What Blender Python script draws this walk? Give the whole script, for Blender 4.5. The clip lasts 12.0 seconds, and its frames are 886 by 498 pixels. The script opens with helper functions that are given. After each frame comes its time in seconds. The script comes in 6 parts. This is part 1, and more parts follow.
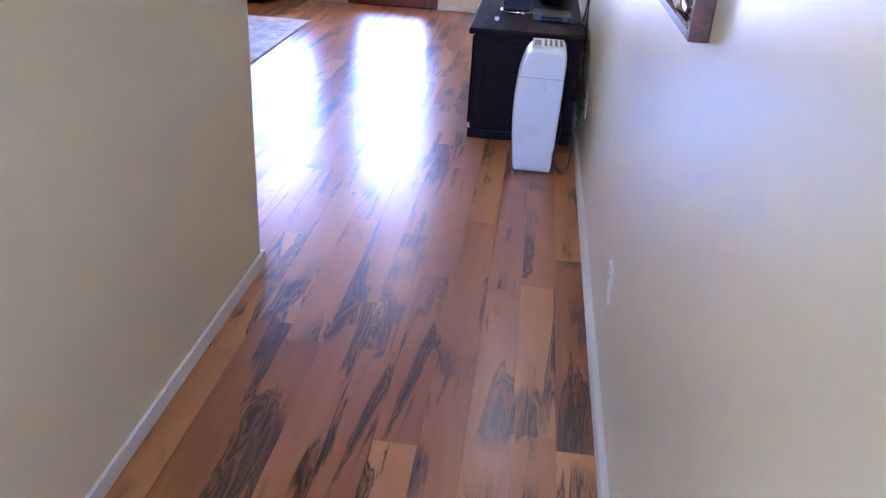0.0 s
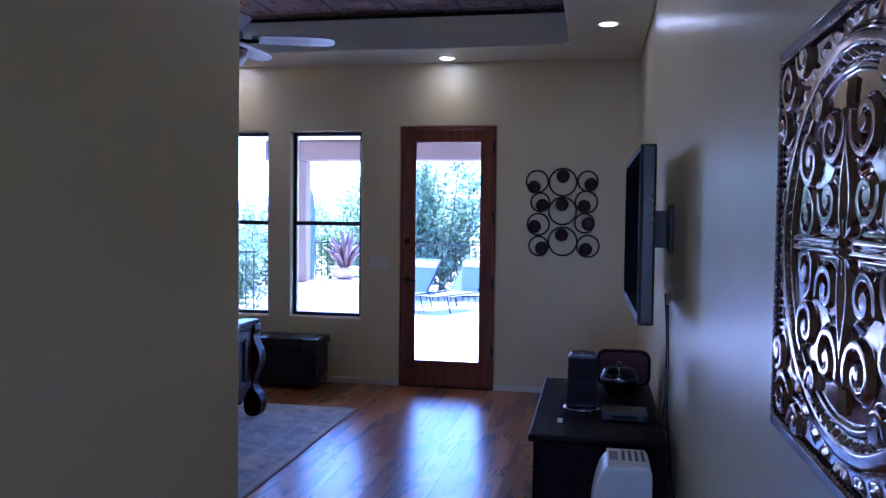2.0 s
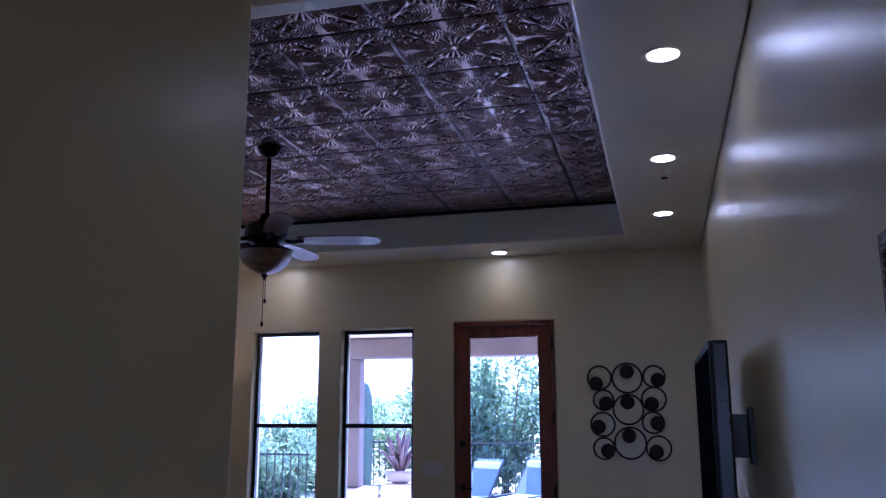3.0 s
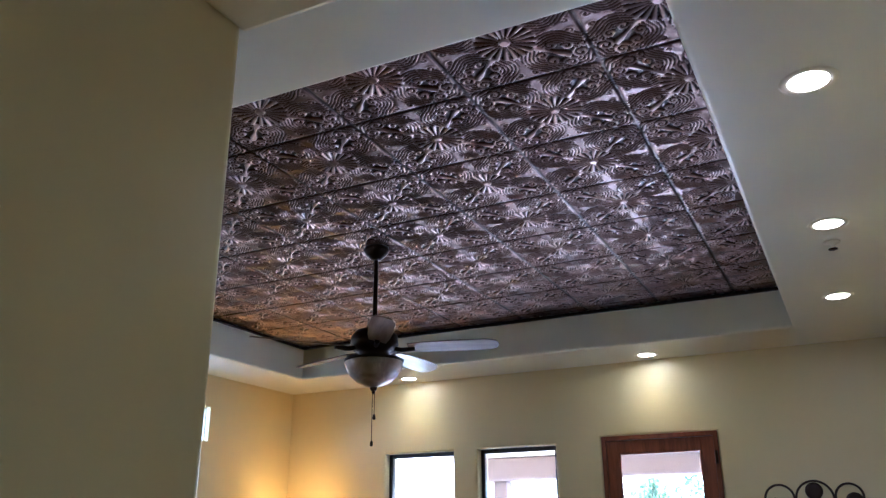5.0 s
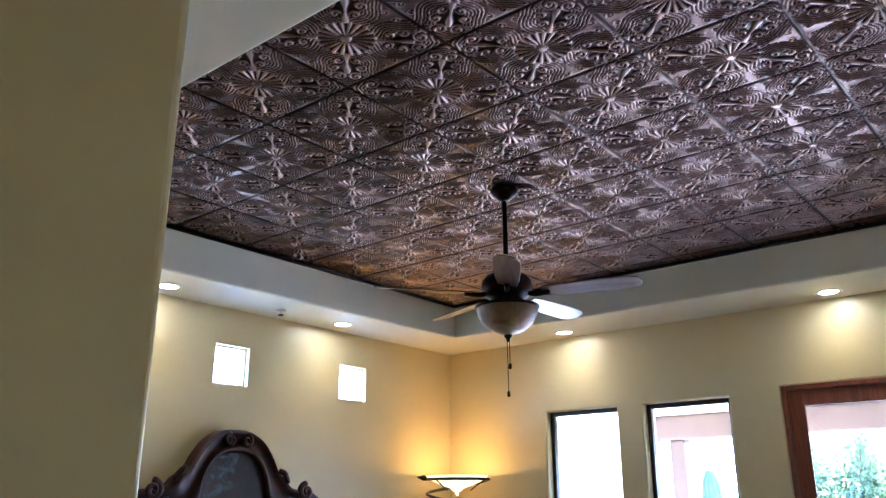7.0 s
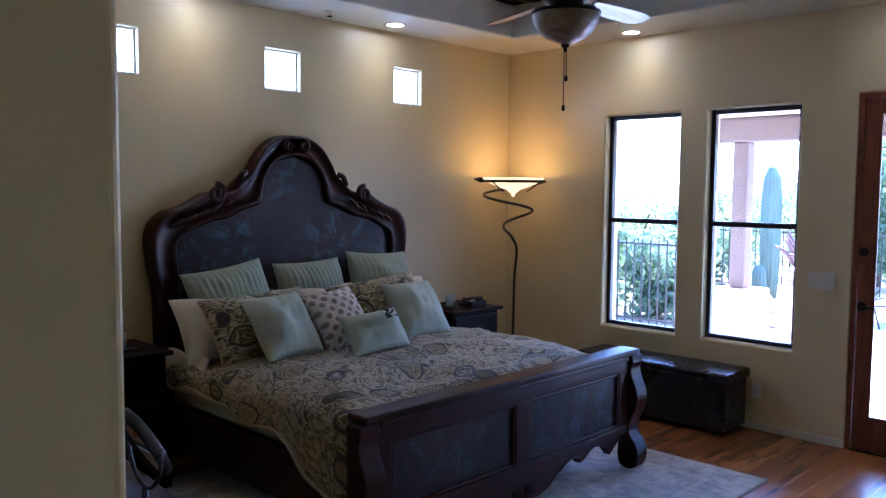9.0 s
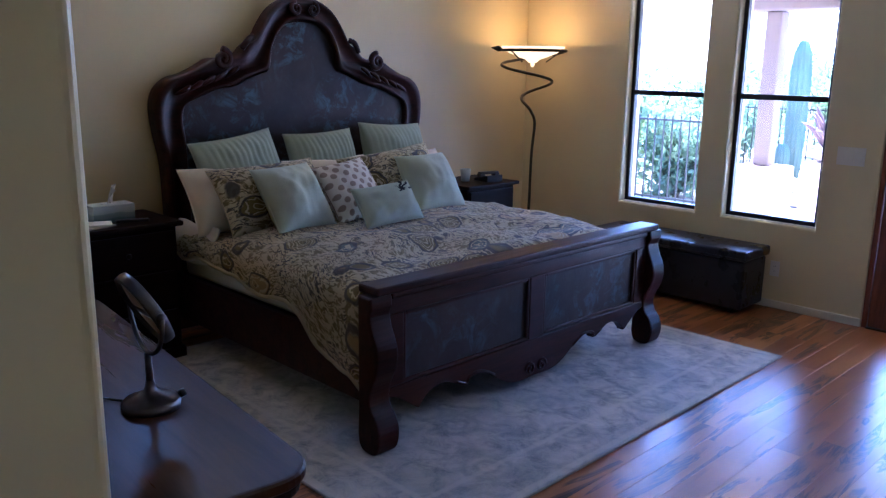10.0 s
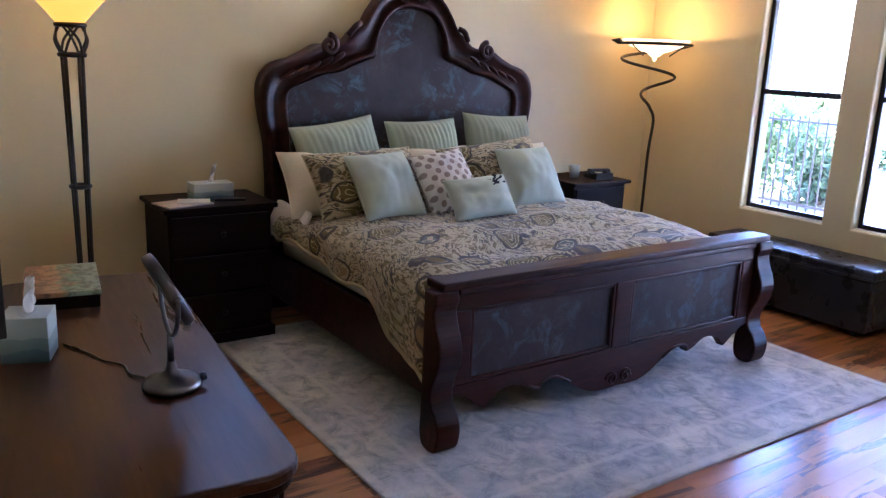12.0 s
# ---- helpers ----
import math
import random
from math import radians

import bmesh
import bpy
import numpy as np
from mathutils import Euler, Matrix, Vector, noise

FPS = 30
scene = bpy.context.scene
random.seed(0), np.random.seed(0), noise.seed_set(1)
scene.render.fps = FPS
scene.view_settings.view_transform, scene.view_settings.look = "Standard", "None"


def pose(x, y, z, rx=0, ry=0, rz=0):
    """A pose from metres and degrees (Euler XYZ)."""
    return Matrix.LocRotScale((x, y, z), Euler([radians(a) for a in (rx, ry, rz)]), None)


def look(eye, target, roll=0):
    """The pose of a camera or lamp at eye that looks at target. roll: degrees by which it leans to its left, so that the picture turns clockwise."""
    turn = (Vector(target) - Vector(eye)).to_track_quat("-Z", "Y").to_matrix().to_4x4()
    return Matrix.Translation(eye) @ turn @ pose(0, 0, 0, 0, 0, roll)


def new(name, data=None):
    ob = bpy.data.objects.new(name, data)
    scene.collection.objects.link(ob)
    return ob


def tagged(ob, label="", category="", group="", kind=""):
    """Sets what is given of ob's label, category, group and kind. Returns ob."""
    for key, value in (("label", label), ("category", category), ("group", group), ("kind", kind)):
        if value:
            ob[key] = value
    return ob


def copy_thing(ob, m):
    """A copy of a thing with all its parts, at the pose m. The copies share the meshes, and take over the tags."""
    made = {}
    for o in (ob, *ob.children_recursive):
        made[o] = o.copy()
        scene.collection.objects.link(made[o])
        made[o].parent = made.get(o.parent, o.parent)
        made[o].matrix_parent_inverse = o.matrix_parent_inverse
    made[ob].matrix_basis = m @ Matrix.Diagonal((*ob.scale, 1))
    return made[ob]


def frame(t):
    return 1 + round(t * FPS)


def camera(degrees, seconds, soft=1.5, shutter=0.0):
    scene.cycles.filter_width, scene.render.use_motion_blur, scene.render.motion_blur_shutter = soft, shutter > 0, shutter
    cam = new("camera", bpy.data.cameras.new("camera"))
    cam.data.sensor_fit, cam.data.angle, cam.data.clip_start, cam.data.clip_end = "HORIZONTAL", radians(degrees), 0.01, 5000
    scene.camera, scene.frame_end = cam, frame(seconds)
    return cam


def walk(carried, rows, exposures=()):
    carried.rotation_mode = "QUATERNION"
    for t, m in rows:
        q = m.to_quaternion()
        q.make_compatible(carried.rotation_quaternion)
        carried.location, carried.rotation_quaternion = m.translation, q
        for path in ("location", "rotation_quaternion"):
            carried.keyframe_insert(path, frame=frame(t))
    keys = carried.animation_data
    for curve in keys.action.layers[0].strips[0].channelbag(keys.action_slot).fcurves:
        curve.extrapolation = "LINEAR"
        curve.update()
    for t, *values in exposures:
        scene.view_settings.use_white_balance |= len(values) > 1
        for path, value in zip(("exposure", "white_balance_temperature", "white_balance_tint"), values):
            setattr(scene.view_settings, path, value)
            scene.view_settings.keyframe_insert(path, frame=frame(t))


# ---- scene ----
cam = camera(57.3, 12.0, soft=1.3, shutter=0.0)
PATH = [
    (0, (-0.32, -8.339, 1.534), (-0.484, -6.56, 0.634), 3.6),
    (0.5, (-0.317, -8.169, 1.567), (-0.501, -6.293, 0.898), 1.4),
    (1, (-0.309, -8.004, 1.599), (-0.572, -6.074, 1.146), 1.6),
    (1.5, (-0.318, -7.82, 1.615), (-0.672, -5.873, 1.325), 0.8),
    (2, (-0.383, -7.578, 1.621), (-0.749, -5.614, 1.545), 0.7),
    (2.5, (-0.389, -7.409, 1.659), (-0.757, -5.449, 1.816), 0.9),
    (3, (-0.362, -7.252, 1.682), (-0.873, -5.359, 2.076), -0.1),
    (3.2, (-0.358, -7.153, 1.675), (-0.903, -5.292, 2.163), -0.2),
    (4.8, (-0.344, -6.665, 1.724), (-1.162, -4.954, 2.361), -0.4),
    (5, (-0.338, -6.635, 1.722), (-1.179, -4.949, 2.393), -0.4),
    (5.5, (-0.337, -6.504, 1.732), (-1.175, -4.852, 2.486), -0.6),
    (6, (-0.294, -6.369, 1.701), (-1.255, -4.797, 2.48), -0.7),
    (6.5, (-0.261, -6.295, 1.688), (-1.351, -4.784, 2.415), -0.2),
    (7, (-0.3, -6.189, 1.663), (-1.517, -4.721, 2.267), -0.2),
    (7.2, (-0.332, -6.201, 1.632), (-1.588, -4.745, 2.184), -0.3),
    (8.8, (-0.306, -6.053, 1.803), (-1.702, -4.622, 1.734), 0.5),
    (9, (-0.331, -6.034, 1.806), (-1.722, -4.605, 1.66), 0.5),
    (9.5, (-0.366, -5.996, 1.769), (-1.743, -4.58, 1.459), 1.2),
    (10, (-0.418, -5.935, 1.747), (-1.803, -4.561, 1.306), 0.9),
    (10.5, (-0.461, -5.846, 1.708), (-1.913, -4.538, 1.284), 1.7),
    (11, (-0.402, -5.740, 1.740), (-1.962, -4.553, 1.354), 1.9),
    (11.5, (-0.347, -5.668, 1.751), (-1.939, -4.54, 1.311), 2.1),
    (12, (-0.322, -5.642, 1.755), (-1.916, -4.53, 1.282), 2.4),
]
walk(cam, [(t, look(eye, target, roll)) for t, eye, target, roll in PATH],
     exposures=[(0.0, 5.4, 4490, 36), (0.5, 4.95, 4300, 32), (1.0, 4.25, 4100, 30), (1.5, 4.08, 4060, 34), (2.0, 3.23, 3960, 34), (2.5, 2.73, 3960, 38),
                (3.2, 2.63, 4130, 36), (4.8, 3.98, 4380, 20), (5.5, 4.23, 4680, 16), (6.5, 4.38, 4680, 16), (7.2, 4.3, 4580, 18), (8.8, 3.65, 4420, 27),
                (9.5, 3.65, 4130, 29), (10.0, 3.9, 4230, 30), (10.5, 4.18, 4430, 29), (12.0, 4.82, 4630, 31)])

# ---------------------------------------------------------------- light
world = bpy.data.worlds.new("sky")
scene.world = world
world.use_nodes = True
wn = world.node_tree.nodes
sky = wn.new("ShaderNodeTexSky")
sky.sky_type, sky.sun_disc = "NISHITA", False
sky.sun_elevation, sky.sun_rotation = radians(53), radians(-6)
world.node_tree.links.new(sky.outputs[0], wn["Background"].inputs[0])
wn["Background"].inputs[1].default_value = 0.15
sun = new("sun", bpy.data.lights.new("sun", "SUN"))
sun.data.energy, sun.data.angle, sun.data.color = 5.0, radians(0.5), (1.0, 0.95, 0.87)
sun.matrix_world = look((-0.8, 7, 9.5), (0, 0, 0))
WARM, DAY = (1.0, 0.64, 0.12), (0.80, 0.90, 1.0)
RUG_TURN = 0
SPOT_W, BLOCK_W, TORCH_W, SHADE_E = 0.34, 0.13, 0.38, 0.17
REAR_W = 0.62
DRESS_TURN, MIR_TURN, MIR_TILT = -5.9, -5, 28

# room: far wall y = 0, right wall x = 0, left wall x = XL, near wall y = YN
XL, YN, YB, XH = -5.34, -5.60, -10.2, -1.285
ZS, ZT, ZH, ZR = 3.082, 3.39, 2.65, 3.6


# ---------------------------------------------------------------- helpers
def thing(name, x, y, z, label="", category="", group="", kind="", rz=0):
    ob = new(name)
    ob.empty_display_size = 0.1
    ob.matrix_world = pose(x, y, z, 0, 0, rz)
    return tagged(ob, label, category, group, kind)


def mesh_of(bm, name="mesh", smooth=False):
    me = bpy.data.meshes.new(name)
    bm.normal_update()
    bm.to_mesh(me)
    bm.free()
    if smooth:
        me.polygons.foreach_set("use_smooth", [True] * len(me.polygons))
    return me


def part(name, bm, material, parent=None, label="", smooth=False, m=None):
    """One mesh object under a thing or a part; its geometry lies in the parent's space."""
    me = bm if isinstance(bm, bpy.types.Mesh) else mesh_of(bm, name, smooth)
    if material is not None and not me.materials:
        me.materials.append(material)
    ob = new(name, me)
    if parent is not None:
        ob.parent = parent
    if m is not None:
        ob.matrix_basis = m
    if label:
        ob["label"] = label
    return ob


def single(name, bm, material, label, category, group="", kind="", smooth=False, m=None):
    return tagged(part(name, bm, material, None, "", smooth, m), label, category, group, kind)


def box(x0, x1, y0, y1, z0, z1, bevel=0.0, seg=2, bm=None):
    own = bmesh.new()
    vs = [own.verts.new((x, y, z)) for x in (x0, x1) for y in (y0, y1) for z in (z0, z1)]
    for f in ((0, 1, 3, 2), (4, 6, 7, 5), (0, 4, 5, 1), (2, 3, 7, 6), (0, 2, 6, 4), (1, 5, 7, 3)):
        own.faces.new([vs[i] for i in f])
    if bevel:
        bmesh.ops.bevel(own, geom=own.edges[:], offset=bevel, segments=seg, affect="EDGES", profile=0.6)
    if bm is None:
        return own
    return merge(bm, own)


def merge(bm, other, m=None):
    me = bpy.data.meshes.new("tmp")
    if m is not None:
        bmesh.ops.transform(other, matrix=m, verts=other.verts)
    other.to_mesh(me)
    other.free()
    bm.from_mesh(me)
    bpy.data.meshes.remove(me)
    return bm


def lathe(profile, seg=24, cap=True):
    """A turned body round z from (radius, height) pairs."""
    bm = bmesh.new()
    rings = []
    for r, z in profile:
        rings.append([bm.verts.new((r * math.cos(2 * math.pi * i / seg), r * math.sin(2 * math.pi * i / seg), z)) for i in range(seg)])
    for a, b in zip(rings, rings[1:]):
        for i in range(seg):
            j = (i + 1) % seg
            bm.faces.new((a[i], a[j], b[j], b[i]))
    if cap:
        for ring, flip in ((rings[0], True), (rings[-1], False)):
            if profile[0 if flip else -1][0] > 1e-4:
                bm.faces.new(ring[::-1] if flip else ring)
    bmesh.ops.remove_doubles(bm, verts=bm.verts, dist=1e-5)
    return bm


def tube(points, r, seg=8, closed=False):
    """A round bar of radius r (or a radius for each point) along points."""
    bm = bmesh.new()
    P = [Vector(p) for p in points]
    n = len(P)
    rings, side = [], None
    for i, p in enumerate(P):
        a, b = (P[(i - 1) % n], P[(i + 1) % n]) if closed else (P[max(i - 1, 0)], P[min(i + 1, n - 1)])
        d = (b - a).normalized()
        if side is None:
            side = d.cross(Vector((0, 0, 1)))
            if side.length < 0.05:
                side = d.cross(Vector((1, 0, 0)))
        side = (side - d * side.dot(d)).normalized()
        up = d.cross(side)
        q = r[i] if isinstance(r, (list, tuple)) else r
        rings.append([bm.verts.new(p + q * (side * math.cos(2 * math.pi * k / seg) + up * math.sin(2 * math.pi * k / seg))) for k in range(seg)])
    pairs = list(zip(rings, rings[1:])) + ([(rings[-1], rings[0])] if closed else [])
    for a, b in pairs:
        for k in range(seg):
            bm.faces.new((a[k], a[(k + 1) % seg], b[(k + 1) % seg], b[k]))
    if not closed:
        bm.faces.new(rings[0][::-1])
        bm.faces.new(rings[-1])
    bmesh.ops.recalc_face_normals(bm, faces=bm.faces)
    return bm


def smooth_line(points, n=8, closed=False):
    """A Catmull-Rom line through points."""
    P = [Vector(p) for p in points]
    k = len(P)
    out = []
    for i in range(k if closed else k - 1):
        a, b, c, d = (P[(i + o) % k] if closed else P[min(max(i + o, 0), k - 1)] for o in (-1, 0, 1, 2))
        for j in range(n):
            t = j / n
            out.append(0.5 * ((2 * b) + (c - a) * t + (2 * a - 5 * b + 4 * c - d) * t * t + (3 * b - a - 3 * c + d) * t ** 3))
    if not closed:
        out.append(P[-1])
    return out


def prism(outline, axis, lo, hi, bevel=0.0, seg=2):
    """A flat outline (pairs) made solid between lo and hi along an axis."""
    def at(u, v, w):
        return {"x": (w, u, v), "y": (u, w, v), "z": (u, v, w)}[axis]
    bm = bmesh.new()
    a = [bm.verts.new(at(u, v, lo)) for u, v in outline]
    b = [bm.verts.new(at(u, v, hi)) for u, v in outline]
    f1, f2 = bm.faces.new(a[::-1]), bm.faces.new(b)
    rim = list(f1.edges) + list(f2.edges)
    k = len(a)
    for i in range(k):
        bm.faces.new((a[i], a[(i + 1) % k], b[(i + 1) % k], b[i]))
    bmesh.ops.recalc_face_normals(bm, faces=bm.faces)
    if bevel:
        bmesh.ops.bevel(bm, geom=rim, offset=bevel, segments=seg, affect="EDGES", profile=0.6)
    return bm


def sheet(nx, ny, fn):
    """A grid of points fn(u, v), u and v from 0 to 1."""
    vs = [fn(i / nx, j / ny) for j in range(ny + 1) for i in range(nx + 1)]
    fs = [(j * (nx + 1) + i, j * (nx + 1) + i + 1, (j + 1) * (nx + 1) + i + 1, (j + 1) * (nx + 1) + i) for j in range(ny) for i in range(nx)]
    me = bpy.data.meshes.new("sheet")
    me.from_pydata(vs, [], fs)
    me.polygons.foreach_set("use_smooth", [True] * len(me.polygons))
    return me


def pierced(breaks_a, breaks_b, holes, at, depth, bevel=0.018):
    """A slab over the grid of breaks with rectangular holes through it, rounded at the front rim of each hole. at(a, b, d): the place."""
    bm = bmesh.new()
    solid = {}
    for i, (a0, a1) in enumerate(zip(breaks_a, breaks_a[1:])):
        for j, (b0, b1) in enumerate(zip(breaks_b, breaks_b[1:])):
            ca, cb = (a0 + a1) / 2, (b0 + b1) / 2
            solid[i, j] = not any(h[0] < ca < h[1] and h[2] < cb < h[3] for h in holes)
    vert = {}

    def v(i, j, d):
        if (i, j, d) not in vert:
            vert[i, j, d] = bm.verts.new(at(breaks_a[i], breaks_b[j], depth * d))
        return vert[i, j, d]
    for (i, j), full in solid.items():
        if not full:
            continue
        bm.faces.new((v(i, j, 0), v(i + 1, j, 0), v(i + 1, j + 1, 0), v(i, j + 1, 0)))
        bm.faces.new((v(i, j, 1), v(i, j + 1, 1), v(i + 1, j + 1, 1), v(i + 1, j, 1)))
        for di, dj, p, q in ((-1, 0, (i, j), (i, j + 1)), (1, 0, (i + 1, j), (i + 1, j + 1)), (0, -1, (i, j), (i + 1, j)), (0, 1, (i, j + 1), (i + 1, j + 1))):
            if not solid.get((i + di, j + dj), False):
                bm.faces.new((v(*p, 0), v(*q, 0), v(*q, 1), v(*p, 1)))
    bmesh.ops.recalc_face_normals(bm, faces=bm.faces)
    if bevel:
        front = {vert[k] for k in vert if k[2] == 0}
        rims = [e for e in bm.edges if all(w in front for w in e.verts) and len(e.link_faces) == 2 and e.calc_face_angle(0) > 1.0]
        bmesh.ops.bevel(bm, geom=rims, offset=bevel, segments=4, affect="EDGES", profile=0.5)
    return bm


# ---------------------------------------------------------------- materials
def srgb(h):
    c = [int(h[i:i + 2], 16) / 255 for i in (0, 2, 4)]
    return tuple(x / 12.92 if x < 0.04045 else ((x + 0.055) / 1.055) ** 2.4 for x in c) + (1,)


class Mat:
    """A small builder for node materials."""
    def __init__(self, name):
        self.m = bpy.data.materials.new(name)
        self.m.use_nodes = True
        self.t = self.m.node_tree
        self.b = self.t.nodes["Principled BSDF"]

    def n(self, kind, **inputs):
        node = self.t.nodes.new("ShaderNode" + kind)
        for k, val in inputs.items():
            self.put(node, k, val)
        return node

    def put(self, node, key, val):
        sock = node.inputs[int(key[1:]) if key[0] == "i" and key[1:].isdigit() else key.replace("_", " ")]
        if isinstance(val, bpy.types.NodeSocket):
            self.t.links.new(val, sock)
        else:
            sock.default_value = val

    def set(self, **inputs):
        for k, val in inputs.items():
            self.put(self.b, k, val)
        return self

    def coords(self, scale=(1, 1, 1), rot=(0, 0, 0), kind="Object"):
        if kind == "World":
            src = self.n("NewGeometry").outputs["Position"]
        else:
            src = self.n("TexCoord").outputs[kind]
        return self.n("Mapping", Vector=src, Scale=scale, Rotation=rot).outputs[0]

    def noise(self, vec, scale, detail=4, rough=0.55, distortion=0.0, out="Fac"):
        return self.n("TexNoise", Vector=vec, Scale=scale, Detail=detail, Roughness=rough, Distortion=distortion).outputs[out]

    def ramp(self, fac, stops, mode="LINEAR"):
        node = self.n("ValToRGB", Fac=fac)
        el = node.color_ramp.elements
        node.color_ramp.interpolation = mode
        while len(el) < len(stops):
            el.new(0.5)
        for e, (p, c) in zip(el, stops):
            e.position = p
            e.color = c if isinstance(c, tuple) else (c, c, c, 1)
        return node.outputs[0]

    def mix(self, fac, a, b, mode="MIX"):
        node = self.t.nodes.new("ShaderNodeMix")
        node.data_type, node.blend_type = "RGBA", mode
        self.put(node, "i0", fac), self.put(node, "i6", a), self.put(node, "i7", b)
        return node.outputs[2]

    def math(self, op, a, b=0.0):
        node = self.t.nodes.new("ShaderNodeMath")
        node.operation = op
        self.put(node, "i0", a), self.put(node, "i1", b)
        return node.outputs[0]

    def bump(self, height, strength=0.3, distance=0.01):
        self.set(Normal=self.n("Bump", Height=height, Strength=strength, Distance=distance).outputs[0])
        return self


def painted(name, rgb, rough=0.55, spread=0.05, relief=0.25, scale=35.0, kind="World", dist=0.004):
    k = Mat(name)
    v = k.coords(kind=kind)
    big, fine = k.noise(v, 1.3, 4), k.noise(v, scale, 5, 0.6)
    dark = tuple(c * (1 - 2.2 * spread) for c in rgb[:3]) + (1,)
    lite = tuple(min(1, c * (1 + spread)) for c in rgb[:3]) + (1,)
    k.set(Base_Color=k.mix(0.35, k.ramp(big, [(0.3, dark), (0.7, lite)]), k.ramp(fine, [(0.3, dark), (0.7, lite)])))
    k.set(Roughness=k.ramp(k.noise(v, 6.0), [(0.2, max(0.0, rough - 0.08)), (0.8, min(1.0, rough + 0.08))]))
    k.bump(fine, relief, dist)
    return k.m


def stucco_paint(name, rgb, rough=0.45):
    """Hand-trowelled plaster under satin paint."""
    k = Mat(name)
    v = k.coords(kind="World")
    trowel = k.noise(v, 5.5, 6, 0.62, 1.2)
    fine = k.noise(v, 60, 3)
    skips = k.ramp(k.noise(v, 14, 5, 0.6, 0.6), [(0.45, 0.0), (0.75, 1.0)])
    tone = k.ramp(k.noise(v, 0.9, 3), [(0.3, tuple(c * 0.95 for c in rgb) + (1,)), (0.7, tuple(min(1, c * 1.03) for c in rgb) + (1,))])
    k.set(Coat_Weight=0.15, Coat_Roughness=0.42, Base_Color=tone, Roughness=k.ramp(trowel, [(0.25, rough - 0.03), (0.75, rough + 0.05)]))
    h = k.math("ADD", k.math("MULTIPLY", trowel, 1.0), k.math("ADD", k.math("MULTIPLY", skips, 0.03), k.math("MULTIPLY", fine, 0.08)))
    k.bump(h, 0.07, 0.02)
    return k.m


def wood(name, light, dark, rough=0.3, scale=1.0, axis=0, coat=0.3, spec=0.35, contrast=(0.35, 0.65), kind="Object"):
    k = Mat(name)
    st = [14.0, 14.0, 14.0]
    st[axis] = 1.2
    v = k.coords(scale=tuple(s * scale for s in st), kind=kind)
    grain = k.noise(v, 1.6, 8, 0.65, 0.8)
    fine = k.noise(k.coords(scale=tuple(s * scale * 6 for s in st), kind=kind), 2.0, 3)
    c = k.ramp(grain, [(contrast[0], dark), (contrast[1], light)])
    k.set(Base_Color=k.mix(0.25, c, k.ramp(fine, [(0.35, dark), (0.65, light)])))
    k.set(Roughness=k.ramp(grain, [(0.3, rough + 0.1), (0.7, rough)]), Coat_Weight=coat, Coat_Roughness=0.18, Specular_IOR_Level=spec)
    k.bump(fine, 0.12, 0.002)
    return k.m


def metal(name, rgb, rough=0.35, spread=0.3):
    k = Mat(name)
    v = k.coords()
    k.set(Metallic=1.0, Base_Color=k.ramp(k.noise(v, 18, 5), [(0.3, tuple(c * (1 - spread) for c in rgb[:3]) + (1,)), (0.7, rgb)]))
    k.set(Roughness=k.ramp(k.noise(v, 30, 3), [(0.3, max(0.02, rough - 0.08)), (0.7, rough + 0.1)]))
    return k.m


def glow(name, rgb, strength):
    k = Mat(name)
    k.set(Base_Color=(*rgb, 1), Emission_Color=(*rgb, 1), Emission_Strength=strength, Roughness=0.6)
    return k.m


def glass(name, rgb=(1, 1, 1), rough=0.0):
    k = Mat(name)
    k.set(Base_Color=(*rgb, 1), Roughness=rough, Transmission_Weight=1.0, IOR=1.45)
    return k.m


def pane_glass(name):
    """A thin clear sheet: see-through with a glossy face."""
    k = Mat(name)
    clear = k.n("BsdfTransparent", Color=(0.93, 0.95, 0.96, 1))
    gloss = k.n("BsdfGlossy", Roughness=0.02)
    fres = k.n("Fresnel", IOR=1.5)
    mixer = k.n("MixShader", Fac=k.math("MULTIPLY", fres.outputs[0], 0.9), i1=clear.outputs[0], i2=gloss.outputs[0])
    k.t.links.new(mixer.outputs[0], k.t.nodes["Material Output"].inputs[0])
    return k.m


WALL = stucco_paint("cream_plaster", (0.67, 0.57, 0.31), 0.31)
CEIL = stucco_paint("ceiling_plaster", (0.70, 0.67, 0.54), 0.36)
TRIM = painted("trim_paint", (0.68, 0.63, 0.49), 0.4, 0.03, 0.05)
BLACK = painted("black_frame", (0.012, 0.012, 0.014), 0.35, 0.2, 0.05)
BLACK_PLASTIC = painted("black_plastic", (0.015, 0.015, 0.018), 0.3, 0.2, 0.1, 200)
WHITE_PLASTIC = painted("white_plastic", (0.74, 0.72, 0.64), 0.3, 0.03, 0.04, 120, "Object")
PLATE = painted("plate_plastic", (0.70, 0.67, 0.58), 0.35, 0.02, 0.02)
DOOR_WOOD = wood("red_door_wood", srgb("84482a"), srgb("552a14"), 0.4, 1.0, 2, 0.12)
BED_WOOD = wood("dark_walnut", srgb("3c150c"), srgb("140605"), 0.36, 0.8, 1, 0.03, 0.26)
DRESSER_WOOD = wood("brown_stained_top", srgb("4a2b17"), srgb("351c0e"), 0.26, 0.6, 0, 0.0, 0.16)
NIGHT_WOOD = wood("espresso_wood", srgb("1e0f0c"), srgb("0b0504"), 0.4, 0.9, 1, 0.0, 0.1)
BRONZE = metal("dark_bronze", (0.035, 0.026, 0.022, 1), 0.4)
BLACK_IRON = painted("wrought_iron", (0.018, 0.015, 0.014), 0.42, 0.25, 0.3, 90, "Object")
